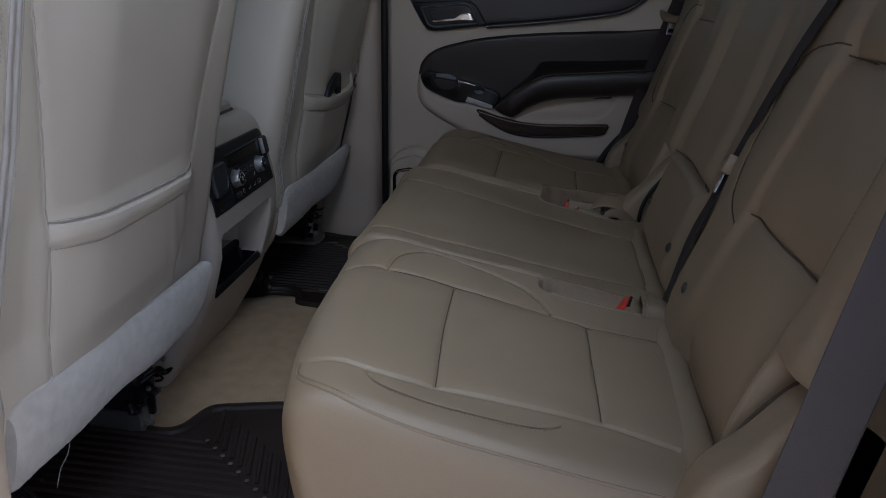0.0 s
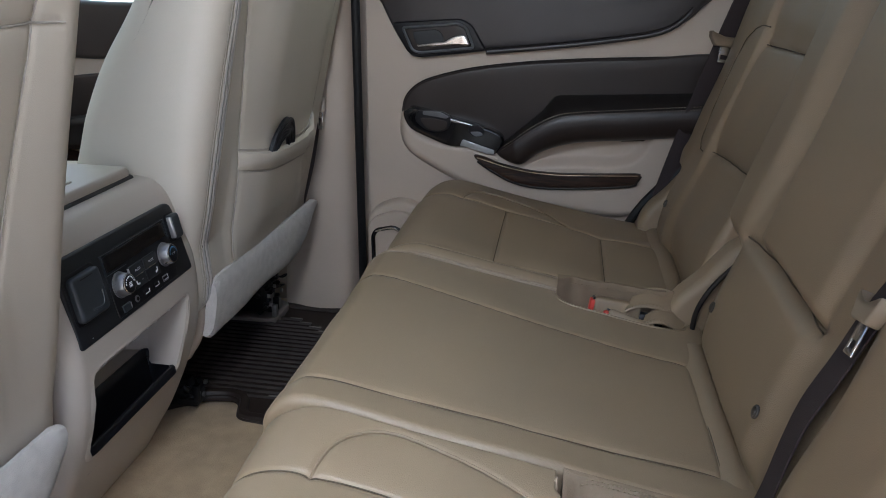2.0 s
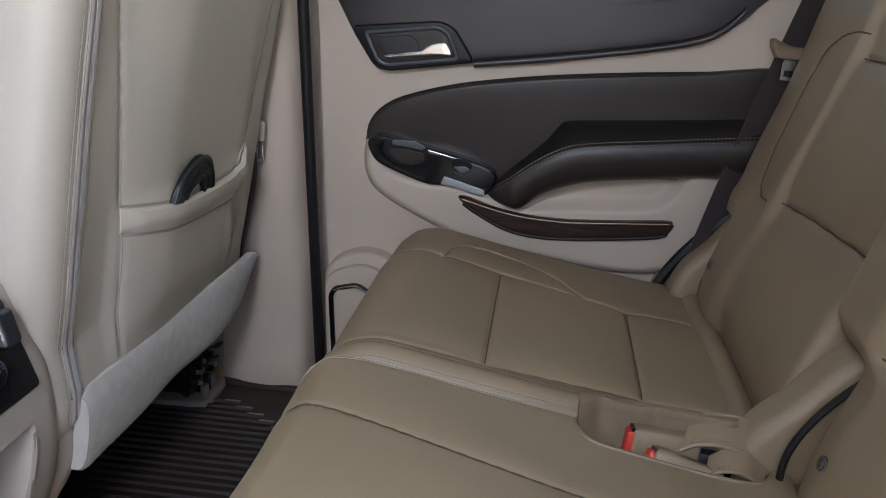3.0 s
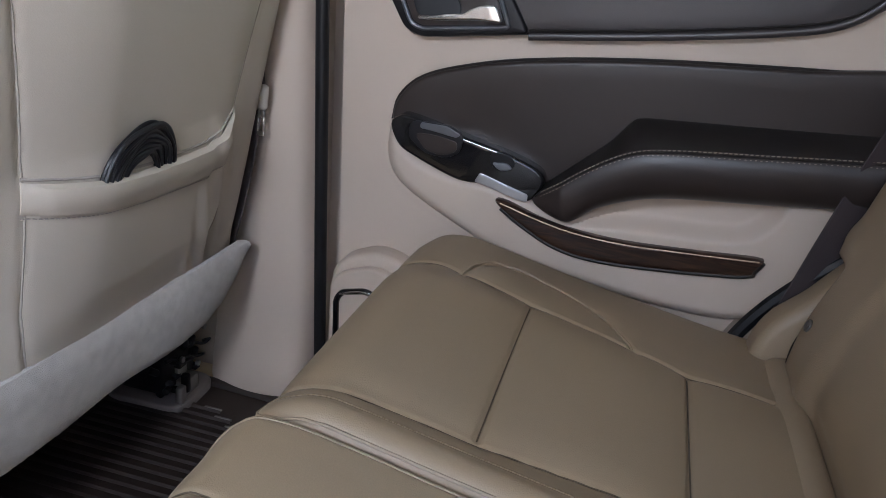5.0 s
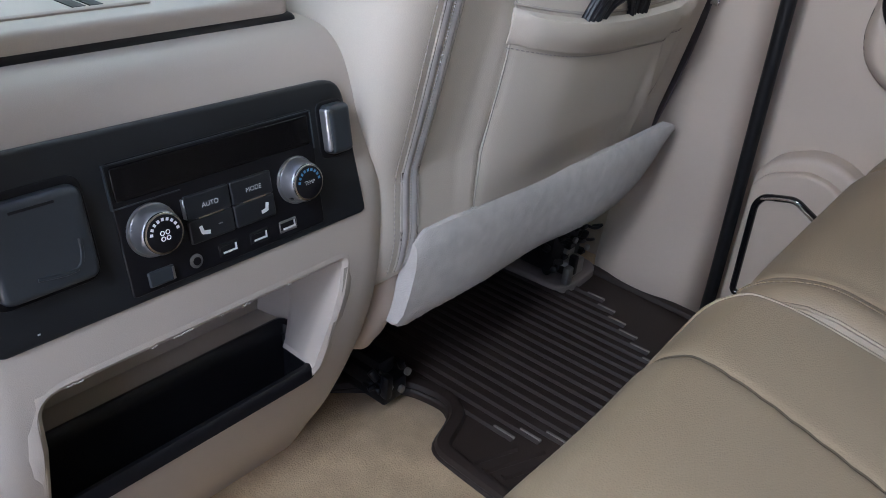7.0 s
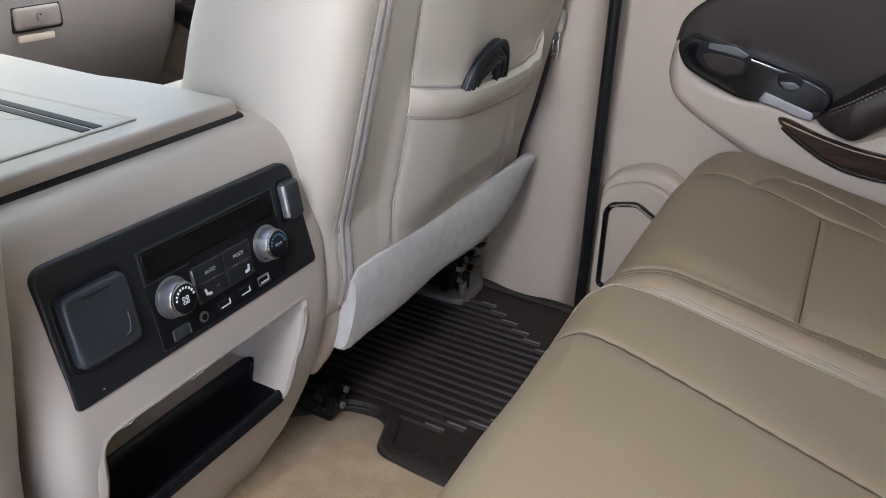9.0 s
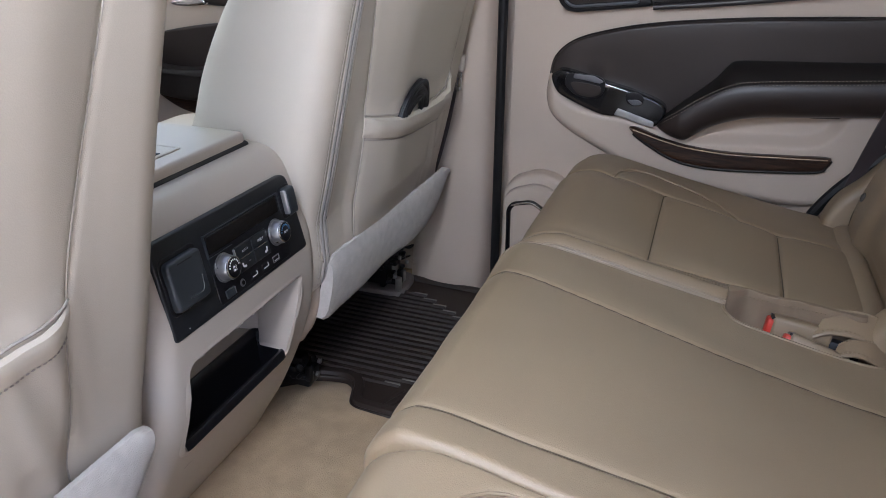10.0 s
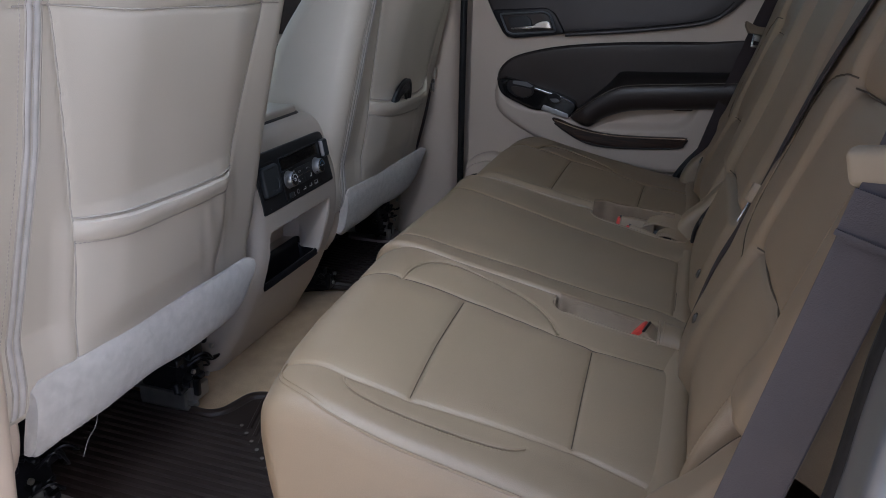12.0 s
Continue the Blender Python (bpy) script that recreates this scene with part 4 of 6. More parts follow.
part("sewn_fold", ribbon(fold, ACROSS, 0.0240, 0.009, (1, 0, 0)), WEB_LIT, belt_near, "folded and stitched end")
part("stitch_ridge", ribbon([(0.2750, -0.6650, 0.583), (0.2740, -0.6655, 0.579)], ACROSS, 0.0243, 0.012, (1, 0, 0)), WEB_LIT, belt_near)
part("guide", moved(box(-0.040, -0.007, -0.013, 0.040, 0.010, 0.015, 0.006, 3), pose(0.288, -0.658, 0.634, 10, -13, -38)), GUIDE, belt_near, "beige moulded belt guide")


# ---------------------------------------------------------------- front seats
SEAT_PTS = [(-0.530, 0.235), (-0.512, 0.30), (-0.494, 0.38), (-0.478, 0.46), (-0.452, 0.58), (-0.425, 0.70), (-0.405, 0.79), (-0.405, 0.83), (-0.43, 0.855), (-0.49, 0.86),
            (-0.525, 0.83), (-0.545, 0.755), (-0.578, 0.68), (-0.630, 0.60), (-0.664, 0.53), (-0.684, 0.47), (-0.71, 0.40), (-0.70, 0.30), (-0.66, 0.235), (-0.60, 0.22)]
SEAT = arc_sample(SEAT_PTS, 0.0042)


def qs(z):
    return (z - 0.235) * 1.03


def front_seat(label, off):
    """A front seat seen from behind, off: its shift across the car: cover, pocket, zip, felt skirt, base and runners."""
    seat = thing("front_seat", label, "car seat", "front seats")
    inner, outer = 0.197, 0.656
    vert_in = [(z, y + (0.010 if off else 0.003)) for z, y in ((0.235, 0.290), (0.44, 0.283), (0.60, 0.262), (0.72, 0.242), (0.84, 0.230))]
    vert_out = [(0.235, 0.598), (0.45, 0.586), (0.60, 0.612), (0.72, 0.632), (0.84, 0.640)]
    seams = [([(qs(z), off + y) for z, y in vert_in], 0.0035, 0.0035), ([(qs(z), off + y) for z, y in vert_out], 0.0030, 0.0035),
             ([(qs(0.689), off + 0.205), (qs(0.684), off + 0.42), (qs(0.678), off + 0.66)], 0.0030, 0.003)]

    def relief(Q, Y, X, Z):
        V = Y - off
        rear = bump_in(Q, qs(0.335), qs(0.84), 0.05)
        pocket = bump_in(V, 0.285, 0.575, 0.02) * bump_in(Q, -0.1, qs(0.445), 0.03)
        sag = 0.010 * np.clip(1 - ((V - 0.43) / 0.15) ** 2, 0, 1)
        d = 0.007 * ease((V - 0.24) / 0.08) * ease((0.63 - V) / 0.08) * rear + pocket * (0.004 + 0.4 * sag)
        d = d + (0.0010 if off else 0.0026) * np.sin(V * 150 + Q * 60) * bump_in(V, 0.535, 0.60, 0.02) * bump_in(Q, 0.02, qs(0.44), 0.05)
        side = np.clip((0.370 - V) / 0.10, 0, 1)
        d = d - 0.015 * side * side * (3 - 2 * side) * rear
        return d + 0.0009 * np.sin(Q * 21 + 2 * np.sin(V * 15)) * np.sin(V * 19) * rear

    lo, hi = off + 0.158, off + (0.716 if off else 0.690)
    rings = padded(SEAT, lo, hi, (0.034, 0.048), 0.004, seams, relief)
    back = part("backrest_cover", skin(rings, ladder=True), COVER, seat)
    # pocket hem: a padded band across the back, dipping in the middle
    hem_t = np.linspace(0, 1, 44)
    hem_lo = np.interp(hem_t, [0, 0.2, 0.45, 0.8, 0.93, 1], [0.435, 0.431, 0.429, 0.427, 0.427, 0.430] if off else [0.432, 0.424, 0.416, 0.411, 0.418, 0.432])
    hem_hi = np.interp(hem_t, [0, 0.2, 0.45, 0.8, 0.93, 1], [0.459, 0.456, 0.4525, 0.450, 0.450, 0.453] if off else [0.460, 0.454, 0.449, 0.449, 0.460, 0.476])
    first, long = (0.291, 0.297) if off else (0.282, 0.306)
    hem_low = list(zip(hem_lo, first + long * hem_t))
    hem_top = list(zip(hem_hi, first + long * hem_t))
    full = 0.6 if off else 1.0
    band = []
    for (z, y), (zt, _) in zip(hem_low, hem_top):
        row = []
        for k, h in ((0.0, -0.003), (0.06, 0.0025), (0.35, 0.0060), (0.7, 0.0090), (0.93, 0.0075), (1.0, 0.001), (0.8, -0.010), (0.25, -0.010)):
            c = at_surface(rings, [(qs(z + (zt - z) * k), off + y)], SEAT)[0]
            row.append(c + np.array([0.98, 0, -0.2]) * (h * full + 0.002) * min(1, 0.15 + (y - first) / 0.02, 0.25 + (first + long - y) / 0.03))
        band.append(row)
    part("pocket_hem", skin(band), COVER, seat)
    part("pocket_stitching", stitches(at_surface(rings, [(qs(z - 0.003), off + y) for z, y in hem_low], SEAT) + np.array([0.0012, 0, 0]), (1, 0, 0), 0.005, 0.0034, 0.0005), COVER_THREAD, seat)
    part("pocket_mouth", tube(at_surface(rings, [(qs(z + 0.0025), off + y) for z, y in hem_top], SEAT) + np.array([0.0003, 0, 0]), 0.0014, 6), COVER_SEAM, seat)
    zip_y = [(0.25, inner + 0.010), (0.55, inner + (0.038 if off else 0.012)), (0.84, inner + (0.038 if off else 0.012))]
    heights = np.arange(0.25, 0.84, 0.008)
    ys = np.interp(heights, [p[0] for p in zip_y], [p[1] for p in zip_y])
    for side in (-1, 1):
        zl = at_surface(rings, [(qs(z), off + y + side * 0.0052) for z, y in zip(heights, ys)], SEAT) + np.array([0.0008, 0, 0])
        tape = part("zip_tape", tube(zl, 0.0034, 6, 0.35, up=(1, 0, 0)), ZIP, seat, "grey zip along the cover's edge")
        edge = at_surface(rings, [(qs(z), off + y + side * 0.0098) for z, y in zip(heights, ys)], SEAT)
        part("zip_edge", tube(edge + np.array([0.0004, 0, 0]), 0.0011, 5), COVER_SEAM, tape)
    zl = at_surface(rings, [(qs(z), off + y) for z, y in zip(heights, ys)], SEAT)
    part("zip_teeth", stitches(zl + np.array([0.0012, 0, 0]), (1, 0, 0), 0.0026, 0.0017, 0.0006), ZIP, tape)
    part("stitching", stitches(at_surface(rings, [(qs(z), off + y - 0.017) for z, y in zip(heights, ys)], SEAT), (0.7, -0.7, 0), r=0.00045), COVER_THREAD, seat)
    for line in (vert_in, vert_out):
        part("edge_piping", tube(at_surface(rings, smooth_line([(qs(z), off + y) for z, y in line], 0.008), SEAT) + np.array([0.0002, 0, 0]), 0.0009, 6), COVER_SEAM, seat)
    part("top_piping", tube(at_surface(rings, smooth_line([(qs(0.689), off + 0.210), (qs(0.684), off + 0.42), (qs(0.678), off + 0.665)], 0.008), SEAT) + np.array([0.0004, 0, 0]), 0.0012, 6), COVER_SEAM, seat)
    # felt skirt along the bottom
    rows = []
    fuzz = random.Random(5)
    for t in np.linspace(0, 1, 180):
        y = (0.224 if off else 0.212) + (0.450 if off else 0.460) * t
        top = np.interp(t, [0, 0.03, 0.5, 0.97, 1], [0.272, 0.281, 0.280, 0.280, 0.276])
        low = np.interp(t, [0, 0.02, 0.3, 0.7, 0.80, 0.88, 0.95, 1], [0.188, 0.181, 0.185, 0.186, 0.186, 0.188, 0.204, 0.236] if off else [0.188, 0.181, 0.185, 0.186, 0.188, 0.200, 0.226, 0.258]) + 0.0015 * math.sin(17 * t)
        top, low = top + fuzz.uniform(-0.0003, 0.0003), low + fuzz.uniform(-0.0006, 0.0006)
        wob = 0.0015 * math.sin(11 * t) + 0.014 * t 
        rows.append([(-0.516 - a * 0.014 + b + wob, off + y - 0.008 * a * (1 - t), top + (low - top) * a) for a, b in ((0, 0.003), (0.06, 0.008), (0.25, 0.0125), (0.55, 0.014), (0.82, 0.0135), (0.95, 0.010), (1.0, 0.004), (0.99, -0.003), (0.8, -0.004), (0.5, -0.004), (0.2, -0.004), (0, -0.003))])
    part("skirt", skin(rows), FELT, seat, "fuzzy grey felt skirt")
    # seat cushion, side shield and frame
    cush = [(-0.60, 0.20), (-0.58, 0.25), (-0.64, 0.29), (-0.75, 0.31), (-0.95, 0.33), (-1.06, 0.325), (-1.10, 0.29), (-1.08, 0.22), (-0.95, 0.16), (-0.65, 0.16)]
    part("cushion", skin(padded(arc_sample(cush, 0.012), lo + 0.01, hi - 0.01, 0.04, 0.02)), COVER, seat)
    for yy in (inner + 0.006, outer + 0.004):
        sh = smooth_line([(-0.548, 0.160), (-0.530, 0.20), (-0.528, 0.25), (-0.545, 0.30), (-0.60, 0.32), (-0.80, 0.30), (-1.0, 0.28), (-1.0, 0.16), (-0.75, 0.14), (-0.58, 0.142)], 0.008, True)
        part("side_shield", skin(padded(sh, off + yy - 0.014, off + yy + 0.014, 0.012, 0.006)), TRIM, seat, "tan plastic side shield")
    for k, (yy, high, spread, covered) in enumerate(((0.285, 0.150, 0.045, True), (0.632, 0.116, 0.050, False)) if off else ((0.285, 0.062, 0.026, False), (0.666, 0.128, 0.052, True))):
        y = off + yy
        part("runner", join(box(-1.05, y - 0.018, 0.018, -0.585, y + 0.018, 0.046, 0.004), box(-1.04, y - 0.012, 0.046, -0.60, y + 0.012, 0.066, 0.003)), BLACK if spread < 0.03 else STEEL, seat, "seat runner")
        rng = random.Random(int(yy * 1000) + int(off * 100))
        mech = part("adjuster", box(-0.68, y - spread * 0.8, 0.030, -0.606, y + spread * 0.8, high - 0.008, 0.008), BLACK, seat, "black adjuster mechanism")
        for _ in range(18 if spread < 0.03 else 34):
            cx, cy, cz = rng.uniform(-0.618, -0.594), y + rng.uniform(-spread, spread) * 0.9, rng.uniform(0.03, high - 0.006)
            dd = rng.uniform(0.004, 0.009 if spread < 0.03 else 0.011)
            bit = box(cx - dd, cy - dd * 0.9, cz - dd * 0.6, cx + dd, cy + dd * 0.9, cz + dd * 0.6, 0.002, 1) if rng.random() < 0.6 else drum(dd * 0.7, dd * 1.8, pose(cx, cy, cz, rng.uniform(0, 180), rng.uniform(0, 180), 0), 12, 0.0008)
            part("adjuster_piece", bit, BLACK, mech)
        for _ in range(0 if spread < 0.03 else 3):
            y0, z0 = y + rng.uniform(-spread, spread) * 0.7, rng.uniform(0.06, max(0.065, high - 0.02))
            wire = smooth_line([(-0.600, y0, z0), (-0.584, y0 + 0.018, z0 + rng.uniform(-0.012, 0.018)), (-0.582, y0 + 0.036, z0 - 0.010), (-0.600, y0 + 0.046, z0 - 0.022)], 0.004)
            part("wire", tube(wire, 0.0022, 6), BLACK, mech)
        for o, z in ((-0.5 * spread, high * 0.7), (0.25 * spread, high * 0.5), (0.6 * spread, high - 0.012)):
            part("bolt", drum(0.0045, 0.005, pose(-0.586, y + o, z, 0, 90, 0), 8, 0.0006), STEEL, mech)
        part("lever", box(-0.592, y - 0.020, 0.030, -0.580, y - 0.010, 0.060, 0.003), BLACK, mech)
        if covered:
            plate_o = rounded([(-0.70, y - 0.055), (-0.582, y - 0.052), (-0.572, y - 0.02), (-0.575, y + 0.052), (-0.70, y + 0.052)], 0.03, 6)
            part("bracket", box(-0.588, y - 0.040, 0.022, -0.577, y - 0.026, 0.050, 0.003), STEEL, seat, "grey steel bracket")
            part("runner_cover", pad(plate_o, 0, 0.016, 0.004, to3=lambda p, h: np.stack([p[:, 0], p[:, 1], 0.008 + h], 1)), MIDTAN, seat, "tan plastic runner cover")
    if off:
        part("runner_end", join(box(-0.68, -0.266, 0.010, -0.584, -0.236, 0.020, 0.002), box(-0.68, -0.268, 0.018, -0.590, -0.258, 0.046, 0.002), box(-0.68, -0.244, 0.018, -0.590, -0.236, 0.046, 0.002)), STEEL, seat, "bright steel runner end")
        part("loose_thread", tube(smooth_line([(-0.525, -0.524, 0.185), (-0.527, -0.532, 0.163), (-0.531, -0.542, 0.150), (-0.530, -0.555, 0.132)], 0.004), 0.0004, 5), COVER_THREAD, seat)
    part("seat_pan", box(-1.05, lo + 0.05, 0.13, -0.60, hi - 0.05, 0.20, 0.01), BLACK, seat)
    return rings


seat_right_rings = front_seat("light tan covered front seat, cable in its back pocket", 0)
front_seat("light tan covered front seat with an empty back pocket", -0.854)
# the coiled cable in the pocket
mouth = at_surface(seat_right_rings, [(qs(0.441), 0.402)], SEAT)[0]
cable = thing("coiled_cable", "black cable coiled in the front seat's back pocket", "cable", at=tuple(mouth))
for k in range(16):
    ring = k % 8
    wide, tall, out = 0.026 + 0.0038 * ring, 0.032 + 0.0038 * ring, -0.0025 + 0.0040 * (k // 8)
    shift = 0.0015 * math.sin(2.3 * k)
    loop = []
    for a in np.linspace(0.0, math.pi, 40):
        up = tall * math.sin(a) ** 0.8 + 0.0012 * math.sin(5 * a + k)
        loop.append((out + 0.20 * up + 0.001 * math.sin(3 * a + k), wide * math.cos(a) + 0.006 * math.sin(a) + shift, up - 0.006))
    part("loop", tube(loop, 0.0025, 8, up=(1, 0, 0)), BLACK if k % 3 else MATT, cable)

# front belt beside the pillar
belt_front = thing("seat_belt", "grey front belt hanging between seat and pillar", "seat belt", "seat belts")
line = smooth_line([(-0.53, 0.690, 1.05), (-0.505, 0.690, 0.70), (-0.502, 0.688, 0.54), (-0.500, 0.688, 0.475), (-0.52, 0.690, 0.35), (-0.56, 0.692, 0.2)], 0.012)
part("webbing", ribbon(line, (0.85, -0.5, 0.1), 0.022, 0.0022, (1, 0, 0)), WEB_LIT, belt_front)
clasp = part("guide", moved(box(-0.019, -0.006, -0.016, 0.019, 0.007, 0.016, 0.005, 3), pose(-0.494, 0.680, 0.472, 0, 4, -20)), COVER, belt_front, "pale moulded belt guide")
part("guide_slot", moved(box(-0.015, -0.0075, 0.009, 0.015, -0.005, 0.012, 0.0005), pose(-0.494, 0.680, 0.472, 0, 4, -20)), BLACK, clasp)
part("tongue", join(box(-0.491, 0.677, 0.424, -0.4882, 0.680, 0.458, 0.001), box(-0.4830, 0.677, 0.424, -0.4802, 0.680, 0.458, 0.001), box(-0.491, 0.677, 0.421, -0.4802, 0.680, 0.428, 0.001), box(-0.491, 0.677, 0.444, -0.4802, 0.680, 0.460, 0.001)), CHROME, belt_front, "bright metal tongue")
part("stalk", moved(box(-0.009, -0.005, -0.024, 0.009, 0.005, 0.022, 0.004, 2), pose(-0.506, 0.672, 0.438, 0, 14, -20)), BLACK, belt_front, "black belt stalk")



# ---------------------------------------------------------------- centre console
console = thing("centre_console", "tan console with black rear control panel and cubby", "console")
CONSOLE_PTS = [(-0.668, -0.070), (-0.622, 0.004), (-0.596, 0.05), (-0.568, 0.10), (-0.534, 0.18), (-0.516, 0.25), (-0.515, 0.32), (-0.527, 0.375), (-0.540, 0.42), (-0.556, 0.442), (-0.580, 0.450),
               (-0.64, 0.451), (-0.80, 0.451), (-1.05, 0.450), (-1.2, 0.44), (-1.2, 0.2), (-1.2, -0.070), (-0.9, -0.075)]
CONSOLE = arc_sample(CONSOLE_PTS, 0.005)
CY0, CY1 = -0.135, 0.172


rings = padded(CONSOLE, CY0, CY1 + 0.020, (0.026, 0.034), 0.005, (), None)
verts, faces = skin(rings)
C_OPEN = (-0.098, 0.136, 0.173, 0.290)
keep = []
for f in faces:
    c = np.mean([verts[i] for i in f], axis=0)
    if C_OPEN[0] < c[1] < C_OPEN[1] - 0.012 * (C_OPEN[3] - c[2]) / (C_OPEN[3] - C_OPEN[2]) and C_OPEN[2] < c[2] < C_OPEN[3] and c[0] > -0.57:
        continue
    keep.append(f)
part("body", (verts, keep), CONSOLE_TRIM, console)


def face_x(z):
    """Depth of the console's rear face at a height."""
    zs = np.array([p[1] for p in CONSOLE_PTS[:9]])
    return float(np.interp(z, zs, [p[0] for p in CONSOLE_PTS[:9]]))


def on_face(loop, lift):
    """A loop (y, z) laid on the console's rear face."""
    return np.array([(face_x(z) + (lift if np.isscalar(lift) else lift[i]), y, z) for i, (y, z) in enumerate(loop)])


lip = rounded([(C_OPEN[0] - 0.002, C_OPEN[2] - 0.003), (C_OPEN[1] - 0.012, C_OPEN[2] - 0.003), (C_OPEN[1] + 0.002, C_OPEN[3] + 0.001), (C_OPEN[0] - 0.002, C_OPEN[3] + 0.001)], [0.02, 0.016, 0.010, 0.02], 8)
lip = np.array([lip[i] + (lip[(i + 1) % len(lip)] - lip[i]) * t for i in range(len(lip)) for t in (0, 0.25, 0.5, 0.75)])
ringset = [on_face(offset(lip, d), h) for d, h in ((-0.010, -0.002), (-0.006, 0.0015), (0.0, 0.002), (0.004, -0.001), (0.005, -0.010), (0.004, -0.04))]
ringset += [np.stack([np.full(len(lip), -0.585), offset(lip, -0.010)[:, 0], offset(lip, -0.001)[:, 1]], 1), np.stack([np.full(len(lip), -0.622), offset(lip, -0.002)[:, 0], offset(lip, 0.004)[:, 1]], 1)]
cv, cf = skin(ringset, caps=False)
cf = [f for f in cf if not (np.mean([cv[i][2] for i in f]) < 0.1815 and np.mean([cv[i][0] for i in f]) < -0.545)]
part("cubby", (cv, cf), CONSOLE_TRIM, console, "tan cubby with an open front")
part("cubby_back", box(-0.645, C_OPEN[0] - 0.02, C_OPEN[2] - 0.02, -0.618, C_OPEN[1] + 0.02, C_OPEN[3] + 0.02, 0.002), CONSOLE_TRIM, console)
# scuffed edge over the cubby
rng = random.Random(3)
for y, long in ((-0.076, 0.010), (-0.026, 0.004), (-0.006, 0.014), (0.023, 0.003), (0.043, 0.006), (0.080, 0.003)):
    chip = [(face_x(0.290) + 0.0015 + rng.uniform(0, 0.0006), y + long * (k / 8 - 0.5), C_OPEN[3] - 0.001 + rng.uniform(-0.0005, 0.0005)) for k in range(9)]
    part("scuff", tube(chip, 0.0005, 5), FELT, console, "pale scuff on the cubby's edge")
tray_o = rounded([(-0.097, -0.590), (0.134, -0.590), (0.139, -0.575), (0.126, -0.538), (-0.097, -0.538)], [0.014, 0.012, 0.012, 0.012, 0.014], 6)
tray = [[(x, y, z - 0.30 * (x + 0.590)) for y, x in offset(tray_o, d)] for d, z in ((-0.004, 0.188), (-0.003, 0.196), (0.0, 0.198), (0.004, 0.196), (0.006, 0.188), (0.014, 0.150))]
tv, tf = skin(tray, caps=False)
nb = (len(tray) - 1) * len(tray_o)
tf.append([nb + i for i in range(len(tray_o))])
part("tray", (tv, tf), BLACK, console, "black rubber-lined bin")
part("cubby_floor", box(-0.635, -0.105, 0.180, -0.586, 0.142, 0.194, 0.002), CONSOLE_TRIM, console)

# control panel: one plate, with its own face frame (u across, v up)
PANEL_M = Matrix.Translation((-0.5262, 0.019, 0.372)) @ Matrix.Rotation(radians(-12), 4, "Y") @ Matrix(((0, 0, 1, 0), (1, 0, 0, 0), (0, 1, 0, 0), (0, 0, 0, 1)))


def on_panel(bm):
    return moved(bm, PANEL_M)


def part_bmesh(geo):
    bm = bmesh.new()
    vs = [bm.verts.new(v) for v in geo[0]]
    for f in geo[1]:
        bm.faces.new([vs[i] for i in f])
    return bm


def plate(u0, v0, u1, v1, r, base, proud, edge, dome=0.0):
    loop = rounded([(u0, v0), (u1, v0), (u1, v1), (u0, v1)], r, 6)
    return on_panel(pad(loop, 0, proud, edge, to3=lambda p, h: np.stack([p[:, 0], p[:, 1], base + h], 1), dome=dome))


panel = part("control_panel", on_panel(pad(rounded([(-0.131, -0.051), (0.135, -0.051), (0.125, 0.050), (-0.131, 0.053)], [0.006, 0.006, 0.016, 0.013], 8), 0, 0.006, 0.0025, to3=lambda p, h: np.stack([p[:, 0], p[:, 1], -0.003 + h], 1))), MATT, console, "matt black control panel")
S = 0.003
outlet = part("outlet_cover", plate(-0.1230, -0.0225, -0.0705, 0.0300, 0.007, S, 0.009, 0.004), OUTLET, panel, "square black outlet cover")
lip_line = smooth_line([(-0.0785, 0.002), (-0.0790, -0.006), (-0.0815, -0.0125), (-0.0880, -0.0145), (-0.1040, -0.0125)], 0.002)
part("pull_lip", moved(part_bmesh(tube([(u, v, S + 0.0087) for u, v in lip_line], 0.0013, 6)), PANEL_M), OUTLET, outlet)
part("line_mark", plate(-0.1090, 0.0240, -0.0860, 0.0256, 0.0005, S + 0.0088, 0.0005, 0.0002), BLACK, outlet)
part("outlet_bezel", plate(-0.1265, -0.0265, -0.0670, 0.0345, 0.010, S - 0.0012, 0.002, 0.001), BLACK, panel)
part("inner_plate", plate(-0.0540, -0.046, 0.0930, 0.0345, 0.003, S - 0.001, 0.0022, 0.001), BLACK, panel)
part("display", plate(-0.0515, 0.0115, 0.0895, 0.0315, 0.002, S, 0.0022, 0.0008), SCREEN, panel, "dark glossy display")
part("display_frame", on_panel(join(box(-0.0545, 0.0330, S, 0.0925, 0.0338, S + 0.0026, 0), box(-0.0548, 0.0080, S, -0.0540, 0.0338, S + 0.0026, 0), box(-0.0545, 0.0080, S, -0.012, 0.0087, S + 0.0024, 0), box(0.0920, 0.0080, S, 0.0927, 0.0338, S + 0.0026, 0))), OUTLET, panel)
part("dot", on_panel(box(-0.1090, -0.0446, S, -0.1076, -0.0438, S + 0.0004, 0)), MARK, panel)


def lettering(text, size, u, v, w, mat, parent):
    """A printed word lying on the control panel."""
    font = bpy.data.curves.new("word", "FONT")
    font.body, font.size, font.align_x, font.align_y = text, size, "CENTER", "CENTER"
    flat = new("word", font)
    me = bpy.data.meshes.new_from_object(flat.evaluated_get(bpy.context.evaluated_depsgraph_get()))
    bpy.data.objects.remove(flat)
    me.transform(PANEL_M @ Matrix.Translation((u, v, w)))
    me.materials.clear()
    me.materials.append(mat)
    ob = new("print", me)
    ob.parent = parent
    return ob


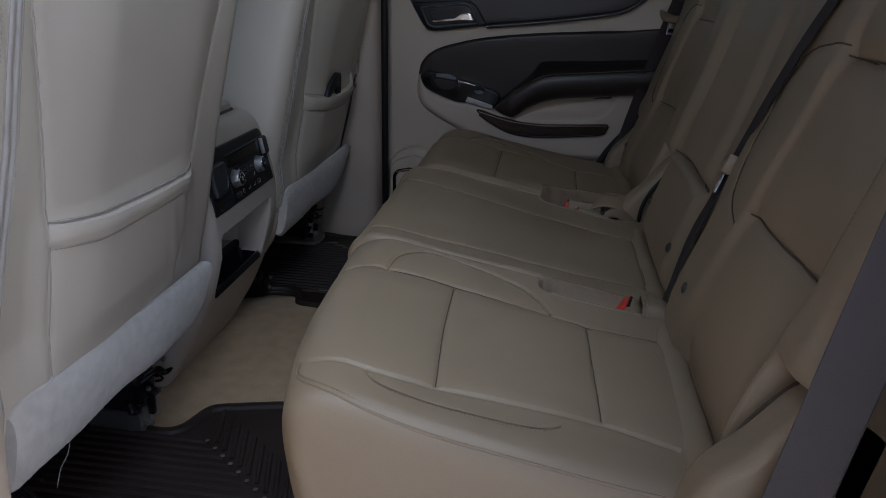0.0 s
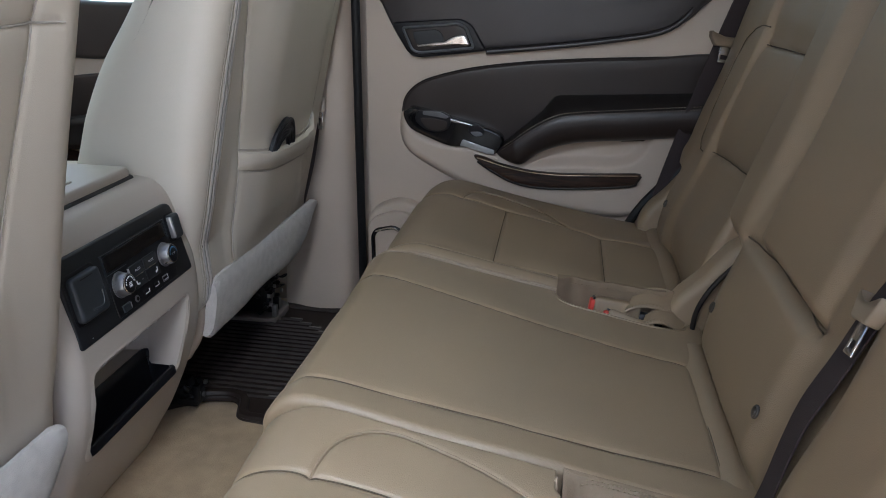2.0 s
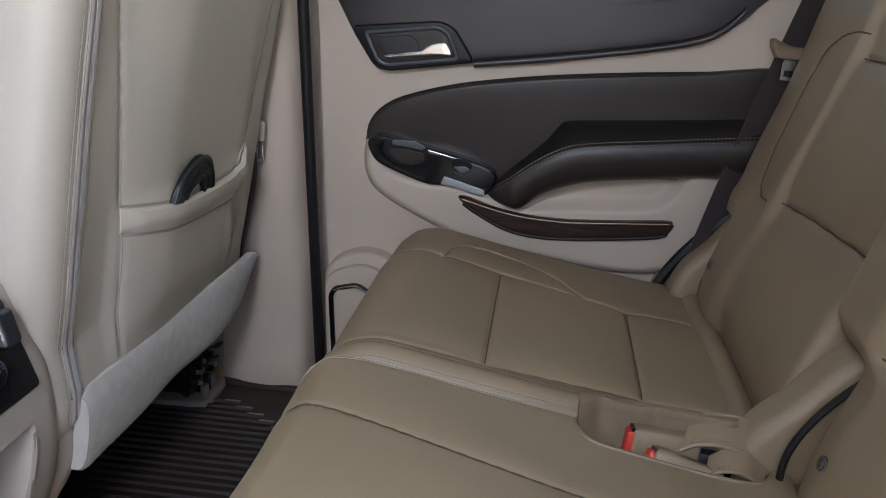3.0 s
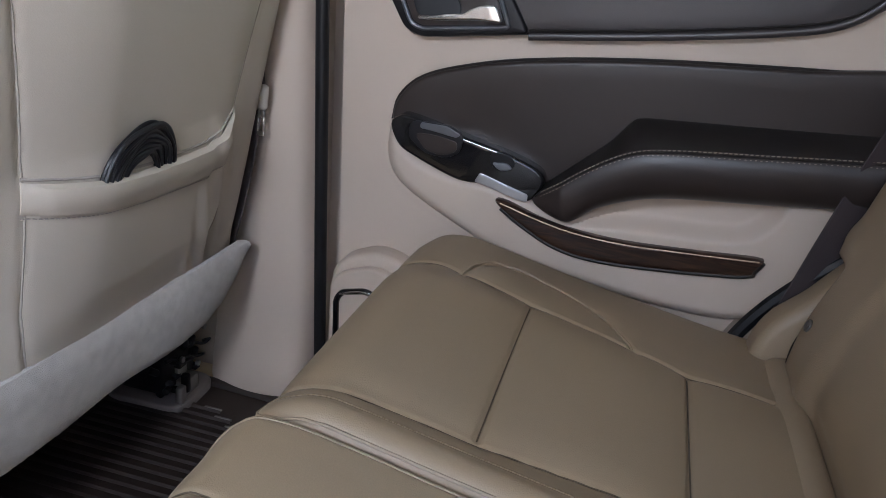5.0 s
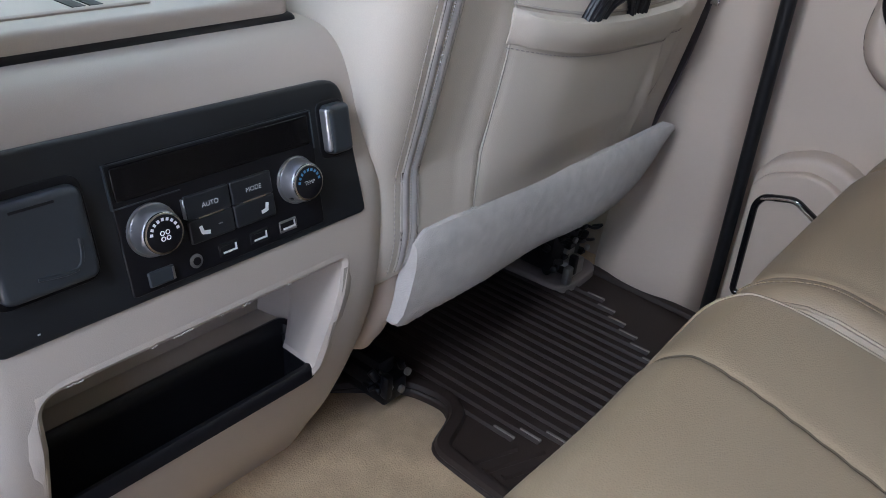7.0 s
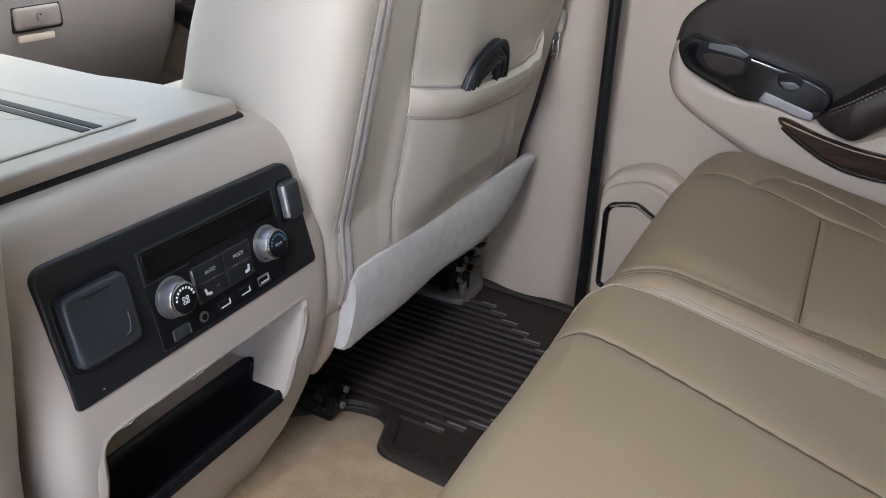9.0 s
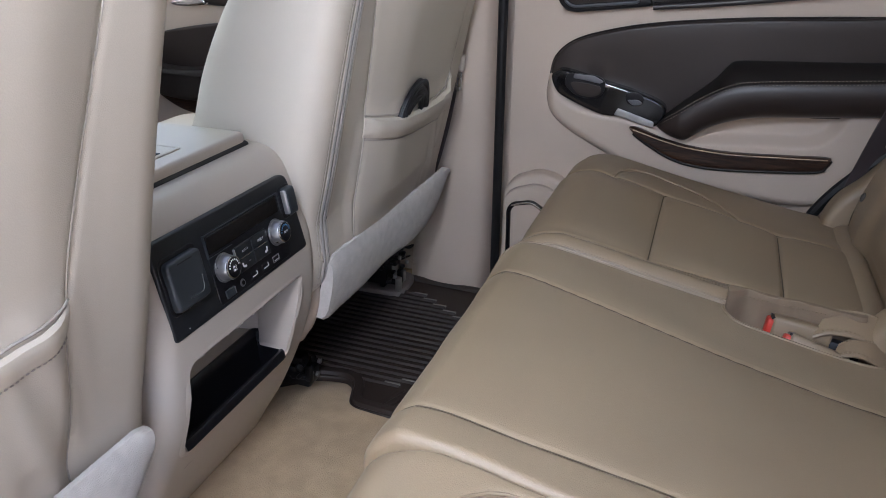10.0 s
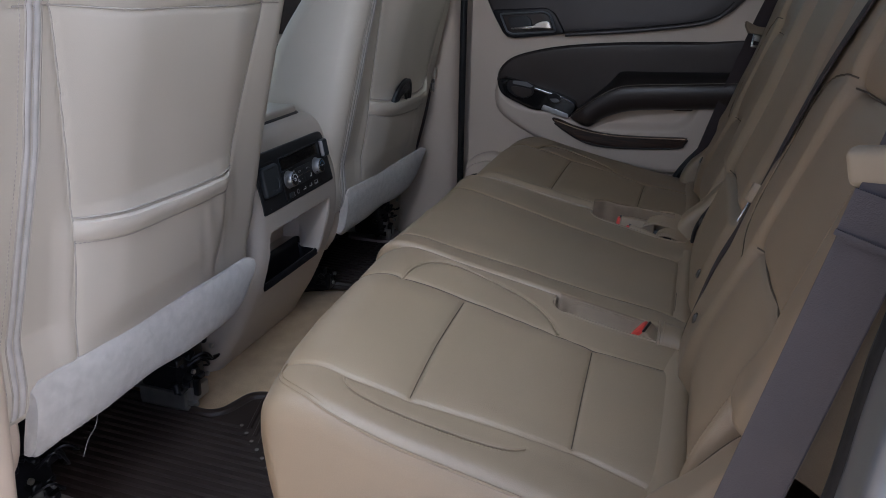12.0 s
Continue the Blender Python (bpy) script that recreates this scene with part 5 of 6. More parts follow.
for u, blower in ((-0.034, True), (0.0735, False)):
    v = -0.0095
    knob = part("knob", on_panel(join(drum(0.0162, 0.0030, pose(u, v, S), 48, 0.001), drum(0.0155, 0.0135, pose(u, v, S), 48, 0.0012, 0.0128))), KNOB, panel, "satin grey knob")
    part("knob_rim", on_panel(drum(0.0124, 0.0146, pose(u, v, S), 48, 0.0008)), CHROME, knob)
    part("knob_face", on_panel(drum(0.0112, 0.0150, pose(u, v, S), 40, 0.0006)), BLACK, knob)
    if blower:
        for a, b in ((-0.0017, -0.0017), (0.0017, -0.0017), (-0.0017, 0.0017), (0.0017, 0.0017)):
            ring = [(u + a + 0.0012 * math.cos(k), v - 0.001 + b + 0.0012 * math.sin(k), S + 0.0151) for k in np.linspace(0, 2 * math.pi, 14)]
            part("fan_mark", moved(part_bmesh(tube(ring, 0.0003, 5)), PANEL_M), MARK, knob)
    else:
        lettering("TEMP", 0.0036, u, v, S + 0.0152, MARK, knob)
    for a in np.linspace(10, 170, 9):
        part("knob_tick", on_panel(moved(box(-0.0008, 0.0076, S + 0.0150, 0.0008, 0.0094, S + 0.0153, 0), pose(u, v, 0, 0, 0, a - 90))), MARK if blower else BLUE, knob)
for u0, v0, u1, v1, word in ((-0.0120, -0.0115, 0.0195, 0.0035, "AUTO"), (-0.0120, -0.0268, 0.0195, -0.0120, ""), (0.0205, -0.0115, 0.0520, 0.0035, "MODE"), (0.0205, -0.0268, 0.0520, -0.0120, "")):
    key = part("push_key", plate(u0, v0, u1, v1, 0.0015, S, 0.0035, 0.0010), MATT, panel, "black push key")
    uc, vc = (u0 + u1) / 2, (v0 + v1) / 2
    if word:
        lettering(word, 0.0043, uc + 0.001, vc - 0.0005, S + 0.0037, MARK, key)
        part("key_bar", on_panel(box(uc - 0.009, v0 - 0.0002, S + 0.002, uc + 0.009, v0 + 0.0007, S + 0.0042, 0)), CHROME, key)
    else:
        left = u0 < 0
        base_u = uc - 0.0055 if left else uc + 0.0065
        tilt = 12 if left else -12
        part("seat_mark", on_panel(join(moved(box(-0.0012, -0.0005, 0, 0.0010, 0.0044, 0.0003, 0), pose(base_u - (0.002 if left else -0.002), vc - 0.0015, S + 0.0035, 0, 0, tilt)), moved(box(-0.0024, -0.0012, 0, 0.0030, 0.0012, 0.0003, 0), pose(base_u, vc - 0.0020, S + 0.0035, 0, 0, -tilt)))), MARK, key)
        if left:
            part("lamp_dot", on_panel(box(uc + 0.004, vc, S + 0.0035, uc + 0.007, vc + 0.0007, S + 0.0038, 0)), SILVER, key)
part("key_edge", on_panel(box(-0.0135, -0.0100, S, -0.0125, 0.0025, S + 0.0040, 0.0003, 1)), SILVER, panel)
for u in (0.013, 0.037, 0.061):
    port = part("port", plate(u - 0.0075, -0.0420, u + 0.0075, -0.0335, 0.0015, S, 0.0015, 0.0006), SILVER if u > 0.05 else BLACK, panel, "small socket")
    part("port_mouth", on_panel(box(u - 0.0065, -0.0400, S + 0.0012, u + 0.0065, -0.0352, S + 0.0018, 0)), BLACK, port)
    part("port_tab", on_panel(join(box(u - 0.0048, -0.0398, S + 0.0016, u + 0.0052, -0.0386, S + 0.0022, 0), box(u + 0.0044, -0.0398, S + 0.0016, u + 0.0056, -0.0352, S + 0.0022, 0))), MARK, port)
jack = part("jack", on_panel(join(drum(0.0045, 0.0022, pose(-0.011, -0.0375, S), 20, 0.0005))), SILVER, panel, "round jack socket")
part("jack_mouth", on_panel(drum(0.0026, 0.0026, pose(-0.011, -0.0375, S), 16, 0)), BLACK, jack)
rocker = part("rocker", plate(-0.0435, -0.0430, -0.0265, -0.0335, 0.0015, S, 0.0030, 0.001), OUTLET, panel, "small dark rocker key")
part("rocker_edge", on_panel(box(-0.0285, -0.0420, S + 0.003, -0.0272, -0.0345, S + 0.0036, 0)), SILVER, rocker)
flap = part("socket_flap", plate(0.1020, 0.0005, 0.1225, 0.0345, 0.005, S, 0.010, 0.004), OUTLET, panel, "hinged black socket flap")
part("flap_tab", plate(0.1008, 0.0030, 0.1060, 0.0325, 0.002, S + 0.002, 0.0068, 0.0024), SATIN, flap)
part("flap_bezel", plate(0.0985, -0.0030, 0.1240, 0.0370, 0.007, S - 0.0012, 0.002, 0.001), BLACK, panel)

# lid of the console
lid_plan = rounded([(-0.586, -0.116), (-0.586, 0.147), (-0.70, 0.144), (-0.785, 0.122), (-0.822, 0.070), (-0.832, 0.010), (-0.822, -0.045), (-0.785, -0.095), (-0.70, -0.114)], [0.012, 0.012, 0.05, 0.05, 0.04, 0.04, 0.04, 0.05, 0.05], 6)
lid = part("lid", pad(lid_plan, 0, 0.0135, 0.006, to3=lambda p, h: np.stack([p[:, 0], p[:, 1], 0.4525 + h], 1)), CONSOLE_TRIM, console, "tan console lid")
part("lid_gap", box(-0.600, CY0 + 0.022, 0.440, -0.5825, CY1 - 0.022, 0.4550, 0.0060, 3), BLACK, console, "dark gap under the lid")
frame_o = rounded([(-0.775, -0.072), (-0.611, -0.072), (-0.611, 0.055), (-0.775, 0.047)], 0.006, 5)
fr = [[(x, y, 0.4660 + h) for x, y in offset(frame_o, d)] for d, h in ((0, -0.001), (0.0, 0.0012), (0.0014, 0.0022), (0.0034, 0.0022), (0.0046, 0.0016), (0.0052, 0.0010))]
fv, ff = skin(fr, caps=False)
ff.append([5 * len(frame_o) + i for i in range(len(frame_o))])
inlay = part("lid_inlay", (fv, ff), CONSOLE_TRIM, lid, "recessed plate in the lid")
for y in (0.0205, 0.0095):
    part("lid_slot", box(-0.768, y - 0.0042, 0.4655, -0.6175, y + 0.0042, 0.4678, 0.0004), DARKER, inlay, "dark slot in the lid")


# ---------------------------------------------------------------- rubber mats
def rubber_mat(label, s, outline, ribs, tips, group="rubber mats"):
    mat = thing("rubber_mat", label, "floor mat", group)
    loop = rounded(outline, 0.025, 6)
    bm = pad(loop, 0, 0.010, 0.005, to3=lambda p, h: np.stack([p[:, 0], p[:, 1], 0.002 + h], 1))
    part("sheet", bm, RUBBER, mat)
    rim = np.array([(x, y, 0.013) for x, y in offset(loop, 0.012)])
    part("rim", tube(np.vstack([rim, rim[:2]]), 0.009, 8, 0.8), RUBBER, mat)
    inside = offset(loop, 0.020)

    def holds(x, y):
        nx, ny = np.roll(inside, -1, 0).T
        px, py = inside.T
        cross = ((py > y) != (ny > y)) & (x < (nx - px) * (y - py) / (ny - py + 1e-12) + px)
        return bool(cross.sum() % 2)

    for a, b in ribs:
        way = [(a[0] + (b[0] - a[0]) * t, a[1] + (b[1] - a[1]) * t) for t in np.linspace(0, 1, 41)]
        way = [w for w in way if holds(*w)]
        if len(way) < 5:
            continue
        a, b = way[0], way[-1]
        part("rib", tube([(*a, 0.0125), ((a[0] + b[0]) / 2, (a[1] + b[1]) / 2, 0.0128), (*b, 0.0125)], 0.0042, 6, 0.9), RUBBER, mat)
    # worn rib ends, their glint put in as pale tips
    for x, y in tips:
        part("rib_tip", box(x - 0.026, y - 0.0016, 0.0140, x + 0.001, y + 0.0016, 0.0172, 0.0006, 1) if s > 0 else drum(0.0034, 0.0012, pose(x, y, 0.0160), 10, 0.0005), WORN_GLINT, mat)
    return mat


right_out = [(-0.66, 0.235), (-0.60, 0.315), (-0.535, 0.325), (-0.515, 0.255), (-0.13, 0.235), (-0.10, 0.70), (-0.60, 0.725), (-0.74, 0.715), (-0.74, 0.30)]
ribs, tips = [], []
for i in range(20):
    y = 0.332 + 0.0166 * i
    end = min(-0.530 + (0.649 - y) * 1.54, -0.466 + (y - 0.326) * 1.40, -0.13)
    ribs.append(((-0.72, y), (end, y)))
    if y < 0.45:
        ribs.append(((end + 0.010, y - 0.008), (end - 0.022, max(0.248, y - 0.085))))
    tips.append((end, y))
rubber_mat("dark brown ribbed rubber mat on the carpet", 1, right_out, ribs, tips)
left_out = [(-0.74, -0.24), (-0.60, -0.245), (-0.545, -0.25), (-0.523, -0.170), (-0.40, -0.135), (-0.12, -0.135), (-0.10, -0.70), (-0.62, -0.725), (-0.74, -0.70)]
ribs, tips = [], []
for i in range(23):
    y = -0.272 - 0.0166 * i
    end = min(-0.489 + (-0.264 - y) * 1.15, -0.50 + (y + 0.66) * 1.87, -0.13)
    ribs.append(((-0.72, y), (end, y)))
    if y > -0.44:
        ribs.append(((end + 0.014, y), (end - 0.01, min(-0.165, y + 0.09))))
    tips.append((end, y))
rubber_mat("dark brown ribbed rubber mat under the driver's seat back", -1, left_out, ribs, tips)


# ---------------------------------------------------------------- closed rear door
def door_plane(x, z):
    """Inner face of the door skin: it leans inwards towards the window."""
    return 0.778 - 0.075 * np.maximum(0, z - 0.20)


def on_door(base):
    """Lays an outline (x, z) on the leaning door, with a base distance towards the cabin."""
    return lambda p, h: np.stack([p[:, 0], door_plane(p[:, 0], p[:, 1]) - base - h, p[:, 1]], 1)


def door_pad(outline, base, proud, edge, dome=0.0, closed_curve=False, step=0.006):
    loop = smooth_line(outline, step, True) if closed_curve else np.array(outline)
    return pad(loop, 0, proud, edge, to3=on_door(base), dome=dome)


rear_door = thing("car_door", "closed tan rear door with dark upper trim and armrest", "car door", "car doors", at=(0, 0, 0))
xs, zs = np.linspace(-0.408, 0.46, 60), np.linspace(0.0, 0.70, 60)
DX, DZ = np.meshgrid(xs, zs, indexing="ij")
skin_rows = np.stack([DX, door_plane(DX, DZ), DZ], -1)
part("door_skin", skin(skin_rows, closed=False), TRIM, rear_door)
part("door_shell", box(-0.40, 0.80, -0.02, 0.46, 0.86, 0.69, 0.01), PAINT, rear_door)
part("window_ledge", skin(padded(smooth_line([(0.0, 0.0), (0.0, 0.02), (0.02, 0.03), (0.08, 0.03), (0.08, 0.0)], 0.004, True), -0.40, 0.40, 0.01, 0.02)), DARKER, rear_door).matrix_local = pose(0, 0.735, 0.69, 0, 0, 90)
# padded upper trim
upper = [(-0.395, 0.705), (-0.374, 0.662), (-0.356, 0.626), (-0.345, 0.606), (-0.321, 0.571), (-0.300, 0.563), (-0.230, 0.571), (-0.169, 0.580), (-0.035, 0.595), (0.086, 0.612), (0.158, 0.627), (0.198, 0.648), (0.222, 0.672), (0.240, 0.705), (0.10, 0.712), (-0.15, 0.712)]
upper_pad = part("upper_trim", door_pad(upper, 0.0, 0.020, 0.010, closed_curve=True), UPPER, rear_door, "dark brown padded upper trim")
roll = smooth_line([(-0.168, 0.586), (-0.035, 0.602), (0.086, 0.620), (0.152, 0.634), (0.185, 0.652), (0.206, 0.675)], 0.008)
part("welt", tube(on_door(0.0205)(roll, np.zeros(len(roll))), 0.0016, 6), DARKER, upper_pad)
part("lower_roll", tube(on_door(0.0175)(roll + np.array([0, -0.0065]), np.zeros(len(roll))), 0.0052, 10), UPPER, upper_pad)
# release handle in its bezel
bez_out = rounded([(-0.353, 0.628), (-0.218, 0.640), (-0.196, 0.630), (-0.166, 0.582), (-0.298, 0.563), (-0.320, 0.571)], 0.010, 6)
bezel = part("handle_bezel", door_pad(bez_out, 0.002, 0.024, 0.004), BLACK, rear_door, "dark handle surround")
ring_out = rounded([(-0.333, 0.621), (-0.222, 0.633), (-0.205, 0.625), (-0.188, 0.585), (-0.298, 0.571), (-0.313, 0.577)], 0.009, 8)
rp = on_door(0.0265)(offset(ring_out, 0.002), np.zeros(len(ring_out)))
part("bright_ring", tube(np.vstack([rp, rp[:2]]), 0.0026, 8, up=(0, 1, 0)), SATIN_DARK, bezel)
rim_pts = on_door(0.0225)(offset(bez_out, 0.0035), np.zeros(len(bez_out)))
part("outer_rim", tube(np.vstack([rim_pts, rim_pts[:2]]), 0.0020, 8, up=(0, 1, 0)), SATIN_DARK, bezel)
part("recess", door_pad(offset(ring_out, 0.006), 0.0245, 0.0020, 0.001), DARK, bezel, "dark handle recess")
part("cup", door_pad(rounded([(-0.312, 0.613), (-0.262, 0.619), (-0.250, 0.608), (-0.250, 0.592), (-0.303, 0.588)], 0.008, 6), 0.0262, 0.003, 0.0015), MATT, bezel)
lever = [(-0.300, 0.5880), (-0.285, 0.5905), (-0.262, 0.5955), (-0.246, 0.5975), (-0.237, 0.6035), (-0.224, 0.6090), (-0.209, 0.6105), (-0.203, 0.6045), (-0.199, 0.5960), (-0.200, 0.5915), (-0.211, 0.5910), (-0.224, 0.5915), (-0.254, 0.5880), (-0.280, 0.5855), (-0.296, 0.5855)]
part("release_handle", door_pad(lever, 0.028, 0.011, 0.003, closed_curve=True, step=0.003), CHROME, rear_door, "bright chrome release handle")
# dark insert
insert = [(-0.334, 0.452), (-0.326, 0.484), (-0.296, 0.513), (-0.238, 0.534), (-0.160, 0.551), (-0.032, 0.567), (0.132, 0.579), (0.300, 0.588), (0.33, 0.50), (0.300, 0.425), (0.200, 0.422), (0.068, 0.412), (-0.009, 0.402), (-0.052, 0.386), (-0.091, 0.357), (-0.130, 0.365), (-0.197, 0.385), (-0.240, 0.389), (-0.290, 0.405), (-0.326, 0.420)]
ins = part("insert", door_pad(insert, 0.0, 0.014, 0.006, closed_curve=True), DARK, rear_door, "dark brown padded insert")
welt = smooth_line(insert[:8], 0.008)
part("welt", tube(on_door(0.006)(welt, np.zeros(len(welt))), 0.0030, 6), DARKER, ins)
# tan bulge below it, carrying the pocket
bulge = [(-0.332, 0.458), (-0.338, 0.430), (-0.337, 0.400), (-0.324, 0.374), (-0.292, 0.350), (-0.224, 0.315), (-0.164, 0.290), (-0.06, 0.272), (0.06, 0.258), (0.14, 0.262), (0.22, 0.300), (0.31, 0.372), (0.35, 0.450), (0.20, 0.445), (0.068, 0.430), (-0.009, 0.420), (-0.052, 0.404), (-0.091, 0.378), (-0.130, 0.382), (-0.197, 0.396), (-0.240, 0.398), (-0.290, 0.412), (-0.318, 0.440)]
POCKET = smooth_line([(-0.090, 0.352), (-0.052, 0.388), (-0.005, 0.408), (0.068, 0.424), (0.160, 0.438), (0.163, 0.415), (0.152, 0.390), (0.128, 0.3695), (0.090, 0.3625), (0.021, 0.3585), (-0.045, 0.3535)], 0.004, True)


def inside_by(px, pz, loop):
    """How far points lie inside a closed outline (negative outside)."""
    a, b = np.array(loop), np.roll(np.array(loop), -1, 0)
    dist, within = np.full(px.shape, 9.0), np.zeros(px.shape, bool)
    for (ax, az), (bx, bz) in zip(a, b):
        ex, ez = bx - ax, bz - az
        t = np.clip(((px - ax) * ex + (pz - az) * ez) / (ex * ex + ez * ez + 1e-12), 0, 1)
        dist = np.minimum(dist, np.hypot(px - ax - t * ex, pz - az - t * ez))
        if az != bz:
            within ^= ((az > pz) != (bz > pz)) & (px < ax + ex * (pz - az) / ez)
    return np.where(within, dist, -dist)


BX, BZ = np.meshgrid(np.arange(-0.345, 0.360, 0.0026), np.arange(0.248, 0.466, 0.0026), indexing="ij")
edge_in = np.clip(inside_by(BX, BZ, smooth_line(bulge, 0.008, True)) / 0.020 + 0.10, 0, 1)
sunk = np.clip(inside_by(BX, BZ, POCKET) / 0.024, 0, 1)
rise = -0.004 + 0.030 * np.sqrt(1 - (1 - edge_in) ** 2) - 0.0225 * ease(sunk)
bulge_ob = part("lower_bulge", skin(np.stack([BX, door_plane(BX, BZ) - rise, BZ], -1), closed=False), TRIM, rear_door, "tan lower bulge with a sunken map pocket")
gap_line = smooth_line(bulge[:8], 0.006)
# dark tube draws the shadow in the joint round the bulge
part("panel_gap_shade", tube(on_door(0.0015)(gap_line, np.zeros(len(gap_line))), 0.0022, 6), SEAL, bulge_ob, "dark joint round the bulge")
# switch panel
sw = [(-0.328, 0.452), (-0.318, 0.464), (-0.301, 0.466), (-0.230, 0.450), (-0.160, 0.433), (-0.128, 0.418), (-0.126, 0.398), (-0.140, 0.380), (-0.155, 0.382), (-0.192, 0.392), (-0.223, 0.391), (-0.246, 0.395), (-0.291, 0.412), (-0.316, 0.426)]
switch_panel = part("switch_panel", door_pad(sw, 0.010, 0.027, 0.005, closed_curve=True, step=0.004), GLOSS, rear_door, "gloss black switch panel")
cup = part("pull_cup", door_pad(rounded([(-0.300, 0.462), (-0.246, 0.462), (-0.230, 0.452), (-0.234, 0.428), (-0.252, 0.419), (-0.280, 0.421), (-0.304, 0.440)], 0.010, 6), 0.0360, 0.0025, 0.001), BLACK, switch_panel)
# lighter plate for the sky's reflection in the upper cup
part("cup_reflection", door_pad(rounded([(-0.287, 0.4612), (-0.252, 0.4608), (-0.234, 0.4520), (-0.240, 0.4475), (-0.268, 0.4515), (-0.288, 0.4535)], 0.005, 6), 0.0378, 0.0016, 0.0006), SATIN_DARK, cup)
part("cup_floor", door_pad(rounded([(-0.296, 0.4470), (-0.268, 0.4475), (-0.238, 0.4425), (-0.238, 0.4300), (-0.254, 0.4220), (-0.278, 0.4245)], 0.012, 6), 0.0380, 0.0016, 0.0006), DARK, cup)
window_switch = part("window_switch", door_pad(rounded([(-0.196, 0.434), (-0.184, 0.4385), (-0.170, 0.4365), (-0.162, 0.4270), (-0.166, 0.4165), (-0.182, 0.4130), (-0.194, 0.4200)], 0.006, 5), 0.0365, 0.0022, 0.001), BLACK, switch_panel)
part("switch_key", door_pad(rounded([(-0.192, 0.4240), (-0.172, 0.4260), (-0.165, 0.4200), (-0.170, 0.4165), (-0.182, 0.4150)], 0.004, 5), 0.0378, 0.0032, 0.0012), SATIN_DARK, window_switch)
part("shiny_edge", door_pad(rounded([(-0.206, 0.4075), (-0.142, 0.389), (-0.142, 0.379), (-0.158, 0.381), (-0.194, 0.391), (-0.212, 0.3945)], 0.003, 5), 0.0365, 0.0024, 0.001), SATIN, switch_panel)
# armrest: a sloping top face, a stitched edge and a rolled front
ARM_TOP = [(-0.142, 0.384), (-0.105, 0.420), (-0.056, 0.466), (-0.036, 0.492), (-0.022, 0.502), (0.031, 0.506), (0.130, 0.512), (0.330, 0.526)]
ARM_EDGE = [(-0.138, 0.384), (-0.116, 0.407), (-0.074, 0.442), (-0.027, 0.470), (0.020, 0.480), (0.119, 0.490), (0.219, 0.500), (0.330, 0.510)]
ARM_LOW = [(-0.136, 0.378), (-0.112, 0.367), (-0.086, 0.364), (-0.055, 0.388), (-0.010, 0.407), (0.039, 0.417), (0.129, 0.426), (0.208, 0.435), (0.320, 0.446)]


def door_sheet(upper, lower, rise, base, n=110):
    """A sheet on the door from an upper to a lower line (x, z); rise: how far it stands out at each step between them."""
    up, lo = smooth_line(upper, 0.002), smooth_line(lower, 0.002)

    def along(line, t):
        d = np.concatenate([[0], np.cumsum(np.linalg.norm(np.diff(line, axis=0), axis=1))])
        return np.stack([np.interp(t * d[-1], d, line[:, k]) for k in (0, 1)], 1)

    t = np.linspace(0, 1, n)
    u, l = along(up, t), along(lo, t)
    tip = np.clip(t / 0.10, 0, 1) ** 0.5
    return np.array([on_door(base)(u + (l - u) * k, h * (0.30 + 0.70 * tip)) for k, h in rise]).transpose(1, 0, 2)


top_rows = door_sheet(ARM_TOP, ARM_EDGE, [(0.0, 0.0), (0.06, 0.010), (0.5, 0.030), (0.9, 0.046), (1.0, 0.0485)], 0.012)
part("armrest_top", skin(top_rows, closed=False), DARKER, rear_door, "dark top face of the armrest")
arm_rows = door_sheet(ARM_EDGE, ARM_LOW, [(0.0, 0.0485), (0.03, 0.0500), (0.06, 0.0493), (0.09, 0.0512), (0.3, 0.0545), (0.55, 0.0545), (0.78, 0.049), (0.92, 0.040), (1.0, 0.028), (1.0, 0.0)], 0.012)
armrest = part("armrest", skin(arm_rows, closed=False), DARK, rear_door, "dark brown padded armrest")
part("armrest_seam", tube(arm_rows[2:, 2] + np.array([0, -0.0004, 0]), 0.0010, 5), DARKER, armrest)
for k, lift in ((1, 0.0030), (3, -0.0030)):
    part("stitching", stitches(arm_rows[4:, 2] + np.array([0, -0.0010, lift]), (0, -1, 0.4), 0.0055, 0.0040, 0.0007), DARK_THREAD, armrest)
# wood strip with bright edge
strip = [(-0.183, 0.374), (-0.168, 0.374), (-0.121, 0.359), (-0.076, 0.351), (-0.014, 0.348), (0.070, 0.352), (0.140, 0.357), (0.149, 0.353), (0.142, 0.340), (0.130, 0.331), (0.033, 0.320), (-0.047, 0.316), (-0.101, 0.324), (-0.147, 0.346), (-0.175, 0.364)]
wood = part("wood_strip", door_pad(strip, 0.022, 0.016, 0.005, closed_curve=True, step=0.004), WOOD, rear_door, "dark glossy wood strip")
edge_line = smooth_line([(-0.176, 0.3715), (-0.121, 0.3565), (-0.076, 0.3485), (-0.014, 0.3455), (0.070, 0.3495), (0.144, 0.354)], 0.006)
part("bright_edge", tube(on_door(0.038)(edge_line, np.zeros(len(edge_line))), 0.0011, 8), BRONZE, wood)
edge_low = smooth_line(strip[7:], 0.006)
part("dark_edge", tube(on_door(0.034)(edge_low, np.zeros(len(edge_low))), 0.0035, 8), DARKER, wood)
